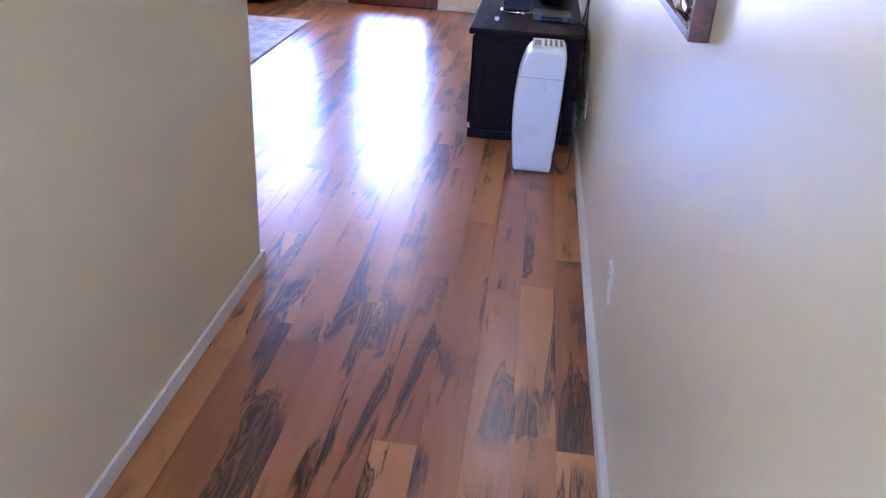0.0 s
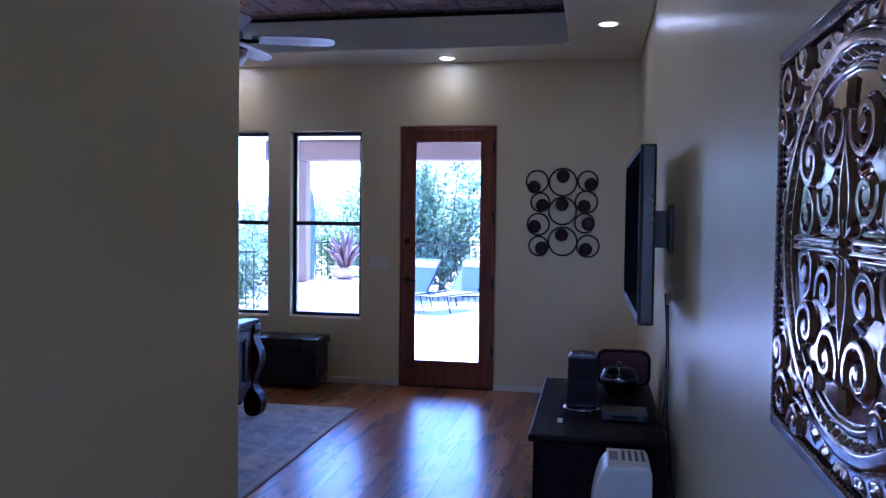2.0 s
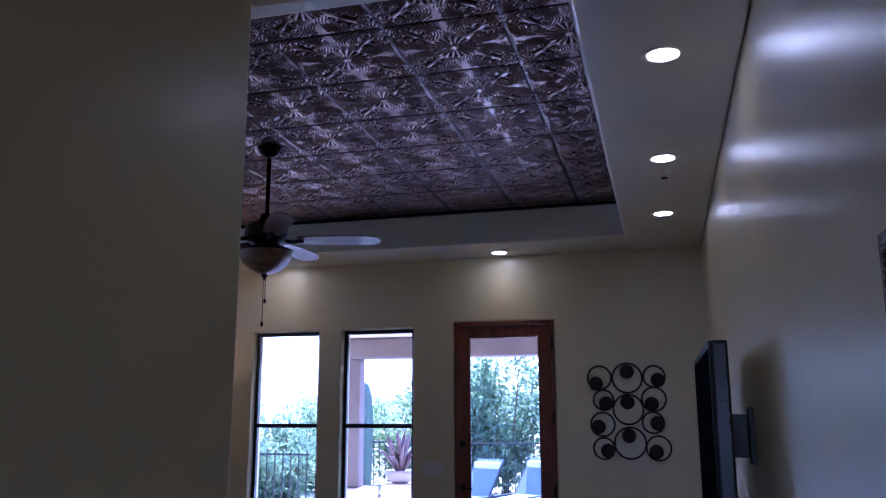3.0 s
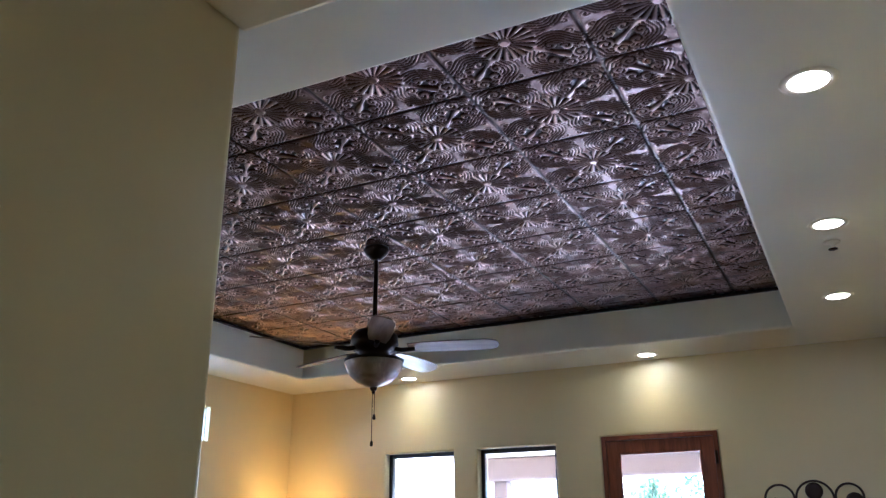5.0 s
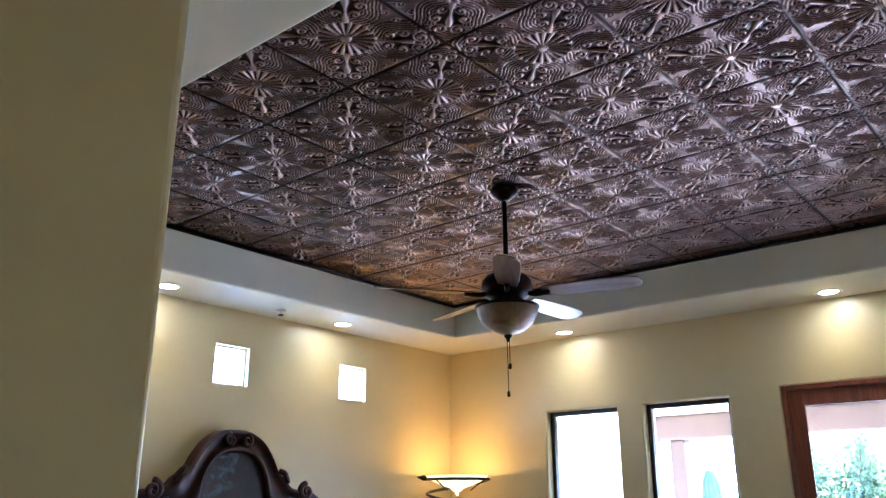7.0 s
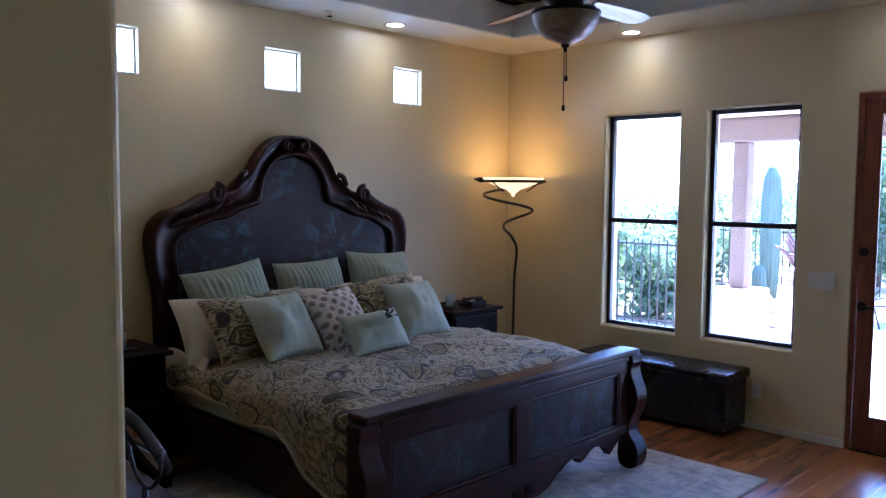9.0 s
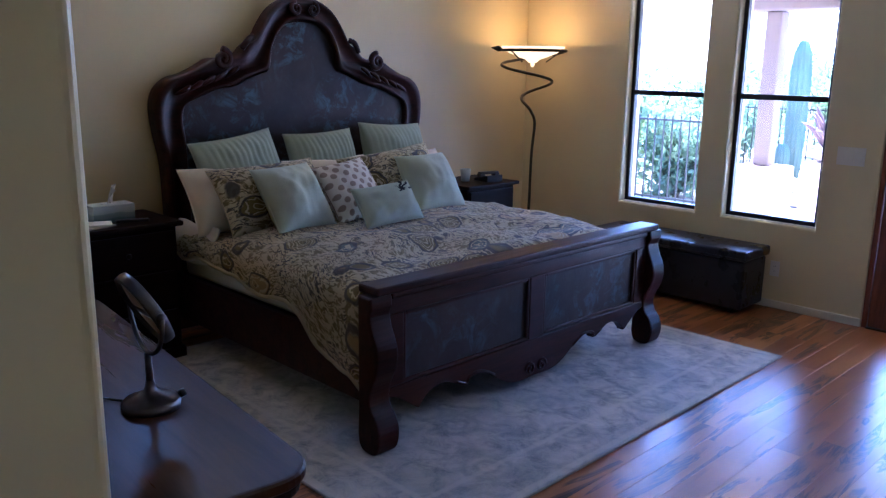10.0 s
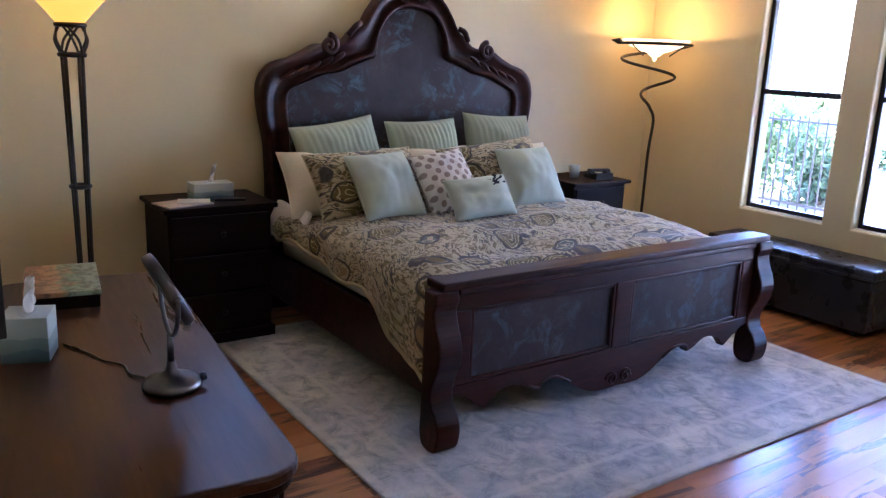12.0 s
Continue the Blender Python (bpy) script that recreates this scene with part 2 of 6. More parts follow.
PANE = pane_glass("window_glass")

# ---------------------------------------------------------------- structure
WIN = [(-4.255, -3.56, 0.64, 2.45), (-3.325, -2.61, 0.64, 2.45)]
DOOR = (-2.215, -1.30, 0.0, 2.49)
# far wall, with two windows and a door
xs = [XL - 0.2, XL, WIN[0][0], WIN[0][1], WIN[1][0], WIN[1][1], DOOR[0], DOOR[1], 0.0, 0.2]
zs = [-0.15, 0.0, 0.64, 2.45, 2.49, ZR]
wf = pierced(xs, zs, [WIN[0], WIN[1], DOOR], lambda a, b, d: (a, d, b), 0.22)
single("wall_north", wf, WALL, "cream hand-trowelled plaster wall with windows", "wall", kind="structure")
# left wall, with three glass-block openings
BLOCKS = [(-2.718, -2.417), (-1.475, -1.168), (-3.965, -3.66)]
BZ = (2.522, 2.808)
ys = sorted({YN - 0.15, 0.0, *[v for b in BLOCKS for v in b]})
wl = pierced(ys, [-0.15, BZ[0], BZ[1], ZR], [(*b, *BZ) for b in BLOCKS], lambda a, b, d: (XL - d, a, b), 0.2, 0.012)
single("wall_west", wl, WALL, "cream plaster wall behind the bed", "wall", kind="structure")
single("wall_east", box(0, 0.2, YB, 0, -0.15, ZR), WALL, "long cream plaster wall with satin sheen", "wall", kind="structure")
single("wall_south", box(XL, XH - 0.15, YN - 0.15, YN, -0.15, ZR), WALL, "cream plaster wall behind the dresser", "wall", kind="structure")
hall = box(XH - 0.15, XH, YB, YN, -0.15, ZR)
edge = [e for e in hall.edges if all(abs(v.co.x - XH) < 1e-4 and abs(v.co.y - YN) < 1e-4 for v in e.verts)]
bmesh.ops.bevel(hall, geom=edge, offset=0.022, segments=5, affect="EDGES", profile=0.5)
single("wall_hall", hall, WALL, "cream plaster partition with a rounded corner", "wall", kind="structure")
# unseen back wall; its opening is made up to hold the rear fill lamp
single("wall_back", pierced([XH, -1.12, -0.16, 0.0], [-0.15, 1.0, 2.2, ZR], [(-1.12, -0.16, 1.0, 2.2)], lambda a, b, d: (a, YB - d, b), 0.15), WALL, "plain cream plaster wall", "wall", kind="structure")
single("wall_header", box(XH, 0, YN - 0.15, YN, ZH, ZR, 0.012), WALL, "plaster header above the hall opening", "wall", kind="structure")
single("ceiling_hall", box(XH, 0, YB, YN - 0.15, ZH, ZH + 0.15), CEIL, "lower plain plaster hall ceiling", "ceiling", kind="structure")
# soffit round the tray
TR = (-4.765, -0.62, -4.79, -0.645)
cs = pierced([XL, TR[0], TR[1], 0.0], [YN, TR[2], TR[3], 0.0], [TR], lambda a, b, d: (a, b, ZS + d), ZT + 0.06 - ZS, 0.018)
single("ceiling_soffit", cs, CEIL, "cream plaster soffit round a recessed tray", "ceiling", kind="structure")
single("ceiling_slab", box(XL - 0.2, 0.2, YB - 0.15, 0.22, ZR, ZR + 0.15), CEIL, "plain roof slab above the rooms", "ceiling", kind="structure")


# baseboards
def base(name, x0, x1, y0, y1):
    single(name, box(x0, x1, y0, y1, 0, 0.058, 0.004), TRIM, "low cream painted baseboard", "baseboard", kind="structure")


base("baseboard", -0.022, 0, YB, -0.016)
base("baseboard", DOOR[1] + 0.005, -0.022, -0.016, 0)
base("baseboard", XL, DOOR[0] - 0.005, -0.016, 0)
base("baseboard", XL, XL + 0.016, YN, -0.016)
base("baseboard", XL + 0.016, XH + 0.0, YN, YN + 0.016)
base("baseboard", XH, XH + 0.012, YB, YN + 0.012)


# tin ceiling: one embossed square, repeated over the tray
def rolled_ring(a, b, ca, cb, size):
    """A small rolled ring round (ca, cb)."""
    r, phi = np.hypot(a - ca, b - cb), np.arctan2(b - cb, a - ca)
    return np.cos(phi + 2 * np.pi * r / 0.05) * np.clip((size - r) / 0.02, 0, 1)


def ornament(u, v):
    """Relief of an embossed tin square, u and v from -1 to 1: rayed button, four scrolled lobes towards the corners, plain ground with paired rings at the sides."""
    p, q = np.abs(u), np.abs(v)
    a, b = np.maximum(p, q), np.minimum(p, q)
    r, th = np.hypot(u, v), np.arctan2(v, u)
    s, d = (p + q) / math.sqrt(2), (a - b) / math.sqrt(2)
    ground = 0.42 + 0.5 * rolled_ring(a, b, 0.86, 0.12, 0.075)
    # lobe: hair lines along its outline, volutes in pairs, a stem on the diagonal
    e = np.hypot((s - 0.80) / 0.50, d / 0.44)
    hair = np.clip(0.5 + 0.75 * np.cos(2 * np.pi * (e + 0.06 * np.sin(5 * np.arctan2(d, s - 0.8))) / 0.115), 0, 1)
    lobe = 0.85 * hair * np.clip((e - 0.42) / 0.08, 0, 1)
    for cs, cd, R, turns, hand in ((1.05, 0.13, 0.125, 1.7, 1), (0.80, 0.20, 0.105, 1.5, -1), (0.60, 0.13, 0.09, 1.3, 1), (0.98, 0.31, 0.06, 1.1, -1)):
        k = np.hypot(s - cs, d - cd) / R
        w = np.clip(0.5 + 0.9 * np.cos(hand * np.arctan2(d - cd, s - cs) + turns * 2 * np.pi * k), 0, 1)
        lobe = np.where(k < 1, np.maximum(w * np.clip((1 - k) * 6, 0, 1), lobe * np.clip((k - 0.85) / 0.15, 0, 1)), lobe)
    lobe = np.maximum(lobe, np.clip(1.2 - (d / (0.035 + 0.02 * np.cos(14 * s))) ** 2, 0, 1) * (s > 0.4) * (s < 0.98))
    h = np.where(e < 1.15, lobe, ground)
    # rays round the button
    rays = np.clip(0.45 + 0.9 * np.cos(20 * th), 0, 1) * np.clip((0.46 - r) / 0.05, 0, 1)
    h = np.where(r < 0.40, rays, np.maximum(h, rays))
    h = np.where(r < 0.095, 1.2 * np.clip((0.095 - r) / 0.03, 0, 1), h)
    return h * np.clip((0.975 - a) / 0.012, 0, 1)


def relief_grid(x0, x1, y0, y1, step, height):
    nx, ny = max(2, round((x1 - x0) / step)), max(2, round((y1 - y0) / step))
    X, Y = np.meshgrid(np.linspace(x0, x1, nx + 1), np.linspace(y0, y1, ny + 1))
    idx = np.arange((nx + 1) * (ny + 1)).reshape(ny + 1, nx + 1)
    F = np.stack([idx[:-1, :-1], idx[:-1, 1:], idx[1:, 1:], idx[1:, :-1]], -1).reshape(-1, 4)
    return X, Y, height(X, Y), F


def grid_mesh(name, V, F, flip=False):
    me = bpy.data.meshes.new(name)
    me.vertices.add(len(V)), me.vertices.foreach_set("co", np.asarray(V, np.float32).ravel())
    F = F[:, ::-1] if flip else F
    me.loops.add(F.size), me.loops.foreach_set("vertex_index", F.ravel().astype(np.int32))
    me.polygons.add(len(F)), me.polygons.foreach_set("loop_start", np.arange(0, F.size, 4, dtype=np.int32))
    me.polygons.foreach_set("use_smooth", np.ones(len(F), bool))
    me.update(calc_edges=True)
    return me


TILE, TX, TY = 0.545, -0.972, -3.50
tin = Mat("antique_copper_tin")
tv = tin.coords(kind="World")
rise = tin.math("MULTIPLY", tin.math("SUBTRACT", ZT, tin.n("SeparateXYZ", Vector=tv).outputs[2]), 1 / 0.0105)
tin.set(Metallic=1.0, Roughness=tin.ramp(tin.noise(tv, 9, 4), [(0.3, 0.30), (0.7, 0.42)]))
# colour follows relief height plus noise: dark in the recesses, paler on raised parts
relief_tone = tin.ramp(tin.math("ADD", rise, tin.math("MULTIPLY", tin.noise(tv, 5, 6, 0.7), 0.5)), [(0.25, (0.028, 0.017, 0.014, 1)), (0.65, (0.135, 0.09, 0.078, 1)), (1.1, (0.34, 0.25, 0.225, 1))])
tin.set(Base_Color=relief_tone)
tin.bump(tin.noise(tv, 45, 4), 0.22, 0.003)


def tin_height(X, Y):
    u = ((X - TX) / TILE) % 1.0 * 2 - 1
    v = ((Y - TY) / TILE) % 1.0 * 2 - 1
    return ornament(u, v)


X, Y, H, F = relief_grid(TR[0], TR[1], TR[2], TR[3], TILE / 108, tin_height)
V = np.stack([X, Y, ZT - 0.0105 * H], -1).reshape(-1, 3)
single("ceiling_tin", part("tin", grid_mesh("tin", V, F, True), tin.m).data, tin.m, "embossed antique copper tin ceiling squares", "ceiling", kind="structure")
bpy.data.objects.remove(bpy.data.objects["tin"])
lip = bmesh.new()
for s in ((TR[0], TR[1], TR[3] - 0.03, TR[3]), (TR[0], TR[0] + 0.02, TR[2], TR[3] - 0.03)):
    box(*s, ZT - 0.035, ZT - 0.012, 0.004, 1, lip)
single("trim_tin", lip, BRONZE, "dark bronze edge strip round the tin ceiling", "trim", kind="structure")

# windows: black sashes set back in the wall
for n, (x0, x1, z0, z1) in enumerate(WIN):
    w = tagged(new("window_%d" % (n + 1)), "tall black-framed single-hung window", "window", kind="structure")
    y0, y1, zm = 0.075, 0.125, 1.555
    fr = bmesh.new()
    for b in ((x0, x0 + 0.035, z0, z1), (x1 - 0.035, x1, z0, z1), (x0 + 0.035, x1 - 0.035, z0, z0 + 0.035), (x0 + 0.035, x1 - 0.035, z1 - 0.035, z1)):
        box(b[0], b[1], y0, y1, b[2], b[3], 0.004, 1, fr)
    part("window_frame", fr, BLACK, w)
    part("meeting_rail", box(x0 + 0.035, x1 - 0.035, y0 - 0.008, y1 - 0.01, zm - 0.02, zm + 0.02, 0.004), BLACK, w)
    for za, zb, yo in ((z0 + 0.035, zm - 0.02, 0.09), (zm + 0.02, z1 - 0.035, 0.108)):
        p = part("pane", box(x0 + 0.035, x1 - 0.035, yo, yo + 0.004, za, zb), PANE, w)
        p.visible_shadow = False
    part("window_sill", box(x0 + 0.002, x1 - 0.002, 0.02, y0, z0 - 0.0, z0 + 0.004), TRIM, w)

# door with one full pane
d = tagged(new("door_1"), "reddish wooden door with a full glass pane", "door", kind="structure")
x0, x1, z0, z1 = DOOR
jamb = bmesh.new()
for b in ((x0, x0 + 0.035, 0, z1), (x1 - 0.035, x1, 0, z1), (x0 + 0.035, x1 - 0.035, z1 - 0.035, z1)):
    box(b[0], b[1], -0.004, 0.15, b[2], b[3], 0.004, 1, jamb)
part("door_frame", jamb, DOOR_WOOD, d)
leaf = bmesh.new()
gx0, gx1, gz0, gz1 = -2.08, -1.432, 0.24, 2.355
for b in ((x0 + 0.038, gx0, 0.01, z1 - 0.038), (gx1, x1 - 0.038, 0.01, z1 - 0.038), (gx0, gx1, 0.01, gz0), (gx0, gx1, gz1, z1 - 0.038)):
    box(b[0], b[1], 0.012, 0.057, b[2], b[3], 0.003, 1, leaf)
part("door_leaf", leaf, DOOR_WOOD, d)
bead = bmesh.new()
for b in ((gx0, gx0 + 0.014, gz0, gz1), (gx1 - 0.014, gx1, gz0, gz1), (gx0 + 0.014, gx1 - 0.014, gz0, gz0 + 0.014), (gx0 + 0.014, gx1 - 0.014, gz1 - 0.014, gz1)):
    box(b[0], b[1], 0.007, 0.03, b[2], b[3], 0.004, 2, bead)
part("glazing_bead", bead, DOOR_WOOD, d)
pn = part("pane", box(gx0 + 0.002, gx1 - 0.002, 0.033, 0.038, gz0 + 0.002, gz1 - 0.002), PANE, d)
pn.visible_shadow = False
for z in (2.29, 1.63, 1.01, 0.37):
    part("hinge", tube([(x1 - 0.02, -0.008, z - 0.05), (x1 - 0.02, -0.008, z + 0.05)], 0.011, 8), BRONZE, d, smooth=True)
rose = lathe([(0.001, 0), (0.032, 0), (0.03, 0.012), (0.012, 0.016), (0.012, 0.03), (0.02, 0.035), (0.02, 0.05), (0.001, 0.052)], 16)
part("deadbolt", rose, BRONZE, d, "dark bronze deadbolt", True, pose(-2.145, 0.012, 1.40, 90, 0, 0))
h = lathe([(0.001, 0), (0.034, 0), (0.032, 0.012), (0.012, 0.018), (0.012, 0.05), (0.001, 0.052)], 16)
merge(h, tube([(0, 0, 0.045), (0.03, 0, 0.048), (0.1, -0.004, 0.046)], [0.01, 0.009, 0.006], 8))
part("door_handle", h, BRONZE, d, "dark bronze lever", True, pose(-2.145, 0.012, 1.02, 90, 0, 0))
part("threshold", box(x0 + 0.035, x1 - 0.035, -0.02, 0.2, 0.0, 0.01, 0.003), BRONZE, d)

# glass blocks in the left wall
GB = glass("block_glass", (0.85, 0.97, 0.98), 0.12)
for y0, y1 in BLOCKS:
    g = tagged(new("window_block"), "small square glass-block window", "glass block", kind="structure")
    bm = sheet(14, 14, lambda u, v: (XL - 0.05 - 0.006 * math.sin(u * 18.8) * math.sin(v * 6.3), y0 + u * (y1 - y0), BZ[0] + v * (BZ[1] - BZ[0])))
    ob = part("pane", bm, GB, g)
    ob.visible_shadow = False
    bars = bmesh.new()
    for b in ((y0, y0 + 0.012, BZ[0], BZ[1]), (y1 - 0.012, y1, BZ[0], BZ[1]), (y0 + 0.012, y1 - 0.012, BZ[0], BZ[0] + 0.012), (y0 + 0.012, y1 - 0.012, BZ[1] - 0.012, BZ[1])):
        box(XL - 0.1, XL - 0.045, b[0], b[1], b[2], b[3], 0.003, 1, bars)
    part("mortar_frame", bars, TRIM, g)

# ---------------------------------------------------------------- recessed lamps
BULB = glow("lamp_lens", (1.0, 0.86, 0.6), 4.5)
DL = [(-0.30, -4.10), (-0.305, -2.70), (-0.31, -1.355), (-1.735, -0.23), (-3.885, -0.23), (-5.10, -3.30), (-5.09, -1.70)]
first = None
for x, y in DL:
    if first is None:
        first = thing("recessed_light", x, y, ZS, "round recessed ceiling downlight, switched on", "ceiling light", "recessed lights of the soffit")
        part("trim_ring", lathe([(0.062, 0.0), (0.064, -0.004), (0.082, -0.005), (0.09, -0.001), (0.09, 0.0)], 28, False), TRIM, first, "", True)
        part("lens", lathe([(0.001, -0.0022), (0.062, -0.0022), (0.063, -0.001)], 28), BULB, first, "glowing lens")
    else:
        copy_thing(first, pose(x, y, ZS))
    lamp = new("downlight", bpy.data.lights.new("downlight", "SPOT"))
    lamp.data.energy, lamp.data.color, lamp.data.spot_size, lamp.data.spot_blend, lamp.data.shadow_soft_size = SPOT_W, WARM, radians(120), 1.0, 0.06
    lamp.matrix_world = pose(x, y, ZS - 0.03)

# sprinkler heads
for x, y in ((-0.30, -2.42), (-5.08, -2.35)):
    s = thing("fire_sprinkler", x, y, ZS, "small metal ceiling sprinkler head", "sprinkler", "sprinklers")
    part("escutcheon", lathe([(0.001, 0.0), (0.04, 0.0), (0.036, -0.008), (0.012, -0.012), (0.008, -0.03), (0.001, -0.03)], 16), TRIM, s, "", True)
    part("deflector", lathe([(0.001, -0.036), (0.022, -0.036), (0.022, -0.04), (0.001, -0.042)], 12), BRONZE, s, "", True)
    part("arm", tube([(0.008, 0, -0.028), (0.014, 0, -0.036), (0.0, 0, -0.042)], 0.003, 6), BRONZE, s)

# ---------------------------------------------------------------- outside
GZ = -0.12
gr = Mat("desert_ground")
gv = gr.coords(kind="World")
gr.set(Base_Color=gr.mix(gr.noise(gv, 40, 4), gr.ramp(gr.noise(gv, 0.4, 5), [(0.35, (0.30, 0.22, 0.15, 1)), (0.65, (0.44, 0.35, 0.26, 1))]), (0.34, 0.27, 0.2, 1)), Roughness=0.95)
gr.bump(gr.noise(gv, 30, 5), 0.5, 0.02)
single("ground", box(-600, 600, 0.22, 900, -1.0, GZ - 0.03), gr.m, "tan desert gravel ground", "ground", kind="structure")
single("pavement", box(-5.4, 6, 0.22, 9.0, -0.5, GZ, 0.01), painted("patio_concrete", (0.66, 0.62, 0.56), 0.8, 0.08, 0.3, 25), "pale sunlit concrete patio", "patio", kind="structure")
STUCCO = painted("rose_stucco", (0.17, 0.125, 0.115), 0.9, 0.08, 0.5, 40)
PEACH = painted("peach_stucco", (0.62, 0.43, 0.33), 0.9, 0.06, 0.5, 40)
porch = tagged(new("porch_roof"), "stucco porch roof on square columns", "porch", kind="structure")
part("roof_deck", box(-4.62, 3, 0.22, 2.75, 2.604, 2.80), painted("porch_ceiling", (0.55, 0.46, 0.38), 0.8), porch)
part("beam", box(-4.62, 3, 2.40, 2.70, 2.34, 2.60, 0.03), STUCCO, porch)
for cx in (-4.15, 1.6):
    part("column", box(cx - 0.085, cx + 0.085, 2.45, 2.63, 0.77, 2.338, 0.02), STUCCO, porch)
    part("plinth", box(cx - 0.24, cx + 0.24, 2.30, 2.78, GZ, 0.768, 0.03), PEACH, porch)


def leaves(n, place, size, seed, up=0.4):
    """n small leaf blades at place(rng), as one mesh."""
    r = np.random.RandomState(seed)
    C = np.array([place(r) for _ in range(n)])
    d = r.normal(size=(n, 3)); d[:, 2] += up; d /= np.linalg.norm(d, axis=1)[:, None]
    s = np.cross(d, r.normal(size=(n, 3))); s /= np.linalg.norm(s, axis=1)[:, None]
    L = (size * r.uniform(0.6, 1.4, n))[:, None]
    V = np.stack([C, C + d * L * 0.5 + s * L * 0.2, C + d * L, C + d * L * 0.5 - s * L * 0.2], 1).reshape(-1, 3)
    return grid_mesh("leaves", V, np.arange(4 * n).reshape(n, 4))


def leaf_mat(name, a, b):
    """Thin leaf blades that let the sun through."""
    k = Mat(name)
    rnd = k.n("NewGeometry").outputs["Random Per Island"]
    tone = k.ramp(rnd, [(0.0, a), (1.0, b)])
    k.set(Base_Color=tone, Roughness=0.6)
    thin = k.n("BsdfTranslucent", Color=k.mix(0.5, tone, (0.30, 0.36, 0.12, 1)))
    mixer = k.n("MixShader", Fac=0.5, i1=k.b.outputs[0], i2=thin.outputs[0])
    k.t.links.new(mixer.outputs[0], k.t.nodes["Material Output"].inputs[0])
    return k.m


LEAF = leaf_mat("desert_leaf", (0.08, 0.13, 0.05, 1), (0.17, 0.23, 0.09, 1))
LEAF2 = leaf_mat("mesquite_leaf", (0.07, 0.125, 0.085, 1), (0.15, 0.21, 0.14, 1))
BARK = painted("desert_bark", (0.14, 0.10, 0.07), 0.9, 0.2, 0.6, 50, "Object")


def tree(x, y, h, w, seed, mat, n=5000, name="desert_tree", label="airy green desert tree behind the fence"):
    t = thing(name, x, y, GZ - 0.03, label, "tree", "trees behind the fence")
    r = random.Random(seed)
    bm = bmesh.new()
    tips = []
    for k in range(6):
        a = k * 1.05 + r.uniform(-0.3, 0.3)
        out = w * r.uniform(0.2, 0.45)
        pts = [(0, 0, 0), (0.12 * math.cos(a), 0.12 * math.sin(a), h * 0.2), (out * 0.6 * math.cos(a), out * 0.6 * math.sin(a), h * 0.5), (out * math.cos(a), out * math.sin(a), h * r.uniform(0.7, 0.95))]
        line = smooth_line(pts, 4)
        merge(bm, tube(line, [0.06 * (1 - 0.85 * i / (len(line) - 1)) for i in range(len(line))], 6))
        tips += line[4:]
    part("trunk", bm, BARK, t, smooth=True)
    clumps = [(p, r.uniform(0.25, 0.5) * w * 0.35) for p in tips] + [(Vector((r.uniform(-.5, .5) * w, r.uniform(-.5, .5) * w, h * r.uniform(0.12, 0.6))), 0.16 * w) for _ in range(14)]

    def place(q):
        c, s = clumps[q.randint(len(clumps))]
        v = q.normal(size=3) * s * 0.55
        return (c[0] + v[0], c[1] + v[1], max(0.05, c[2] + v[2]))
    part("crown", leaves(n, place, 0.13, seed), mat, t)


tree(-3.9, 11.2, 3.3, 3.0, 1, LEAF2, 9000)
tree(-5.6, 12.5, 2.9, 2.8, 2, LEAF, 6000)
tree(-4.75, 10.9, 3.3, 2.2, 4, LEAF2, 6000)
tree(-1.7, 12.0, 3.4, 3.0, 3, LEAF2, 6000)
for i, (x, y, h, w) in enumerate(((-6.7, 5.3, 1.25, 1.7), (-8.1, 5.5, 1.35, 1.8), (-9.7, 5.8, 1.3, 2.0), (-11.5, 6.2, 1.5, 2.2), (-8.6, 11.0, 1.6, 2.6), (-11.0, 11.5, 1.8, 2.8), (-13.5, 12.5, 2.0, 3.0), (-7.1, 13.5, 2.0, 2.6), (-16.5, 14.0, 2.1, 3.2), (-10.0, 16.0, 2.4, 3.4))):
    tree(x, y, h, w, 10 + i, LEAF if i % 2 else LEAF2, 4500, "desert_shrub", "rounded green desert shrub beyond the fence")

# iron fence along the patio
fence = thing("fence", -6, 9.25, GZ - 0.03, "dark iron bar fence at the patio edge", "fence")
bar = mesh_of(box(-0.008, 0.008, -0.008, 0.008, 0, 1.28), "bar")
bar.materials.append(BLACK_IRON)
for i in range(86):
    part("bar", bar, None, fence, m=pose(-1.5 + i * 0.13, 0, 0))
for i in range(60):
    part("bar", bar, None, fence, m=pose(0.45 - i * 0.13, -5.05, 0))
for z in (0.12, 1.2):
    part("rail", box(-1.6, 9.8, -0.012, 0.012, z, z + 0.03), BLACK_IRON, fence)
    part("rail", box(-7.4, 0.5, -5.062, -5.038, z, z + 0.03), BLACK_IRON, fence)

# saguaro cacti
CACT = painted("cactus_skin", (0.11, 0.15, 0.10), 0.7, 0.15, 0.4, 30, "Object")


def cactus(x, y, h, r):
    c = thing("saguaro_cactus", x, y, GZ - 0.03, "ribbed grey-green columnar cactus in gravel", "cactus", "cacti by the fence")
    prof = [(r * 0.75, 0), (r * 0.9, h * 0.15), (r, h * 0.45), (r * 0.97, h * 0.75), (r * 0.8, h * 0.9), (r * 0.45, h * 0.975), (0.001, h)]
    bm = lathe(prof, 48)
    for v in bm.verts:
        a = math.atan2(v.co.y, v.co.x)
        k = 1 + 0.1 * math.cos(14 * a)
        v.co.x *= k
        v.co.y *= k
    part("stem", bm, CACT, c, smooth=True)


cactus(-6.31, 8.6, 2.45, 0.17)
cactus(-6.28, 8.1, 0.68, 0.12)

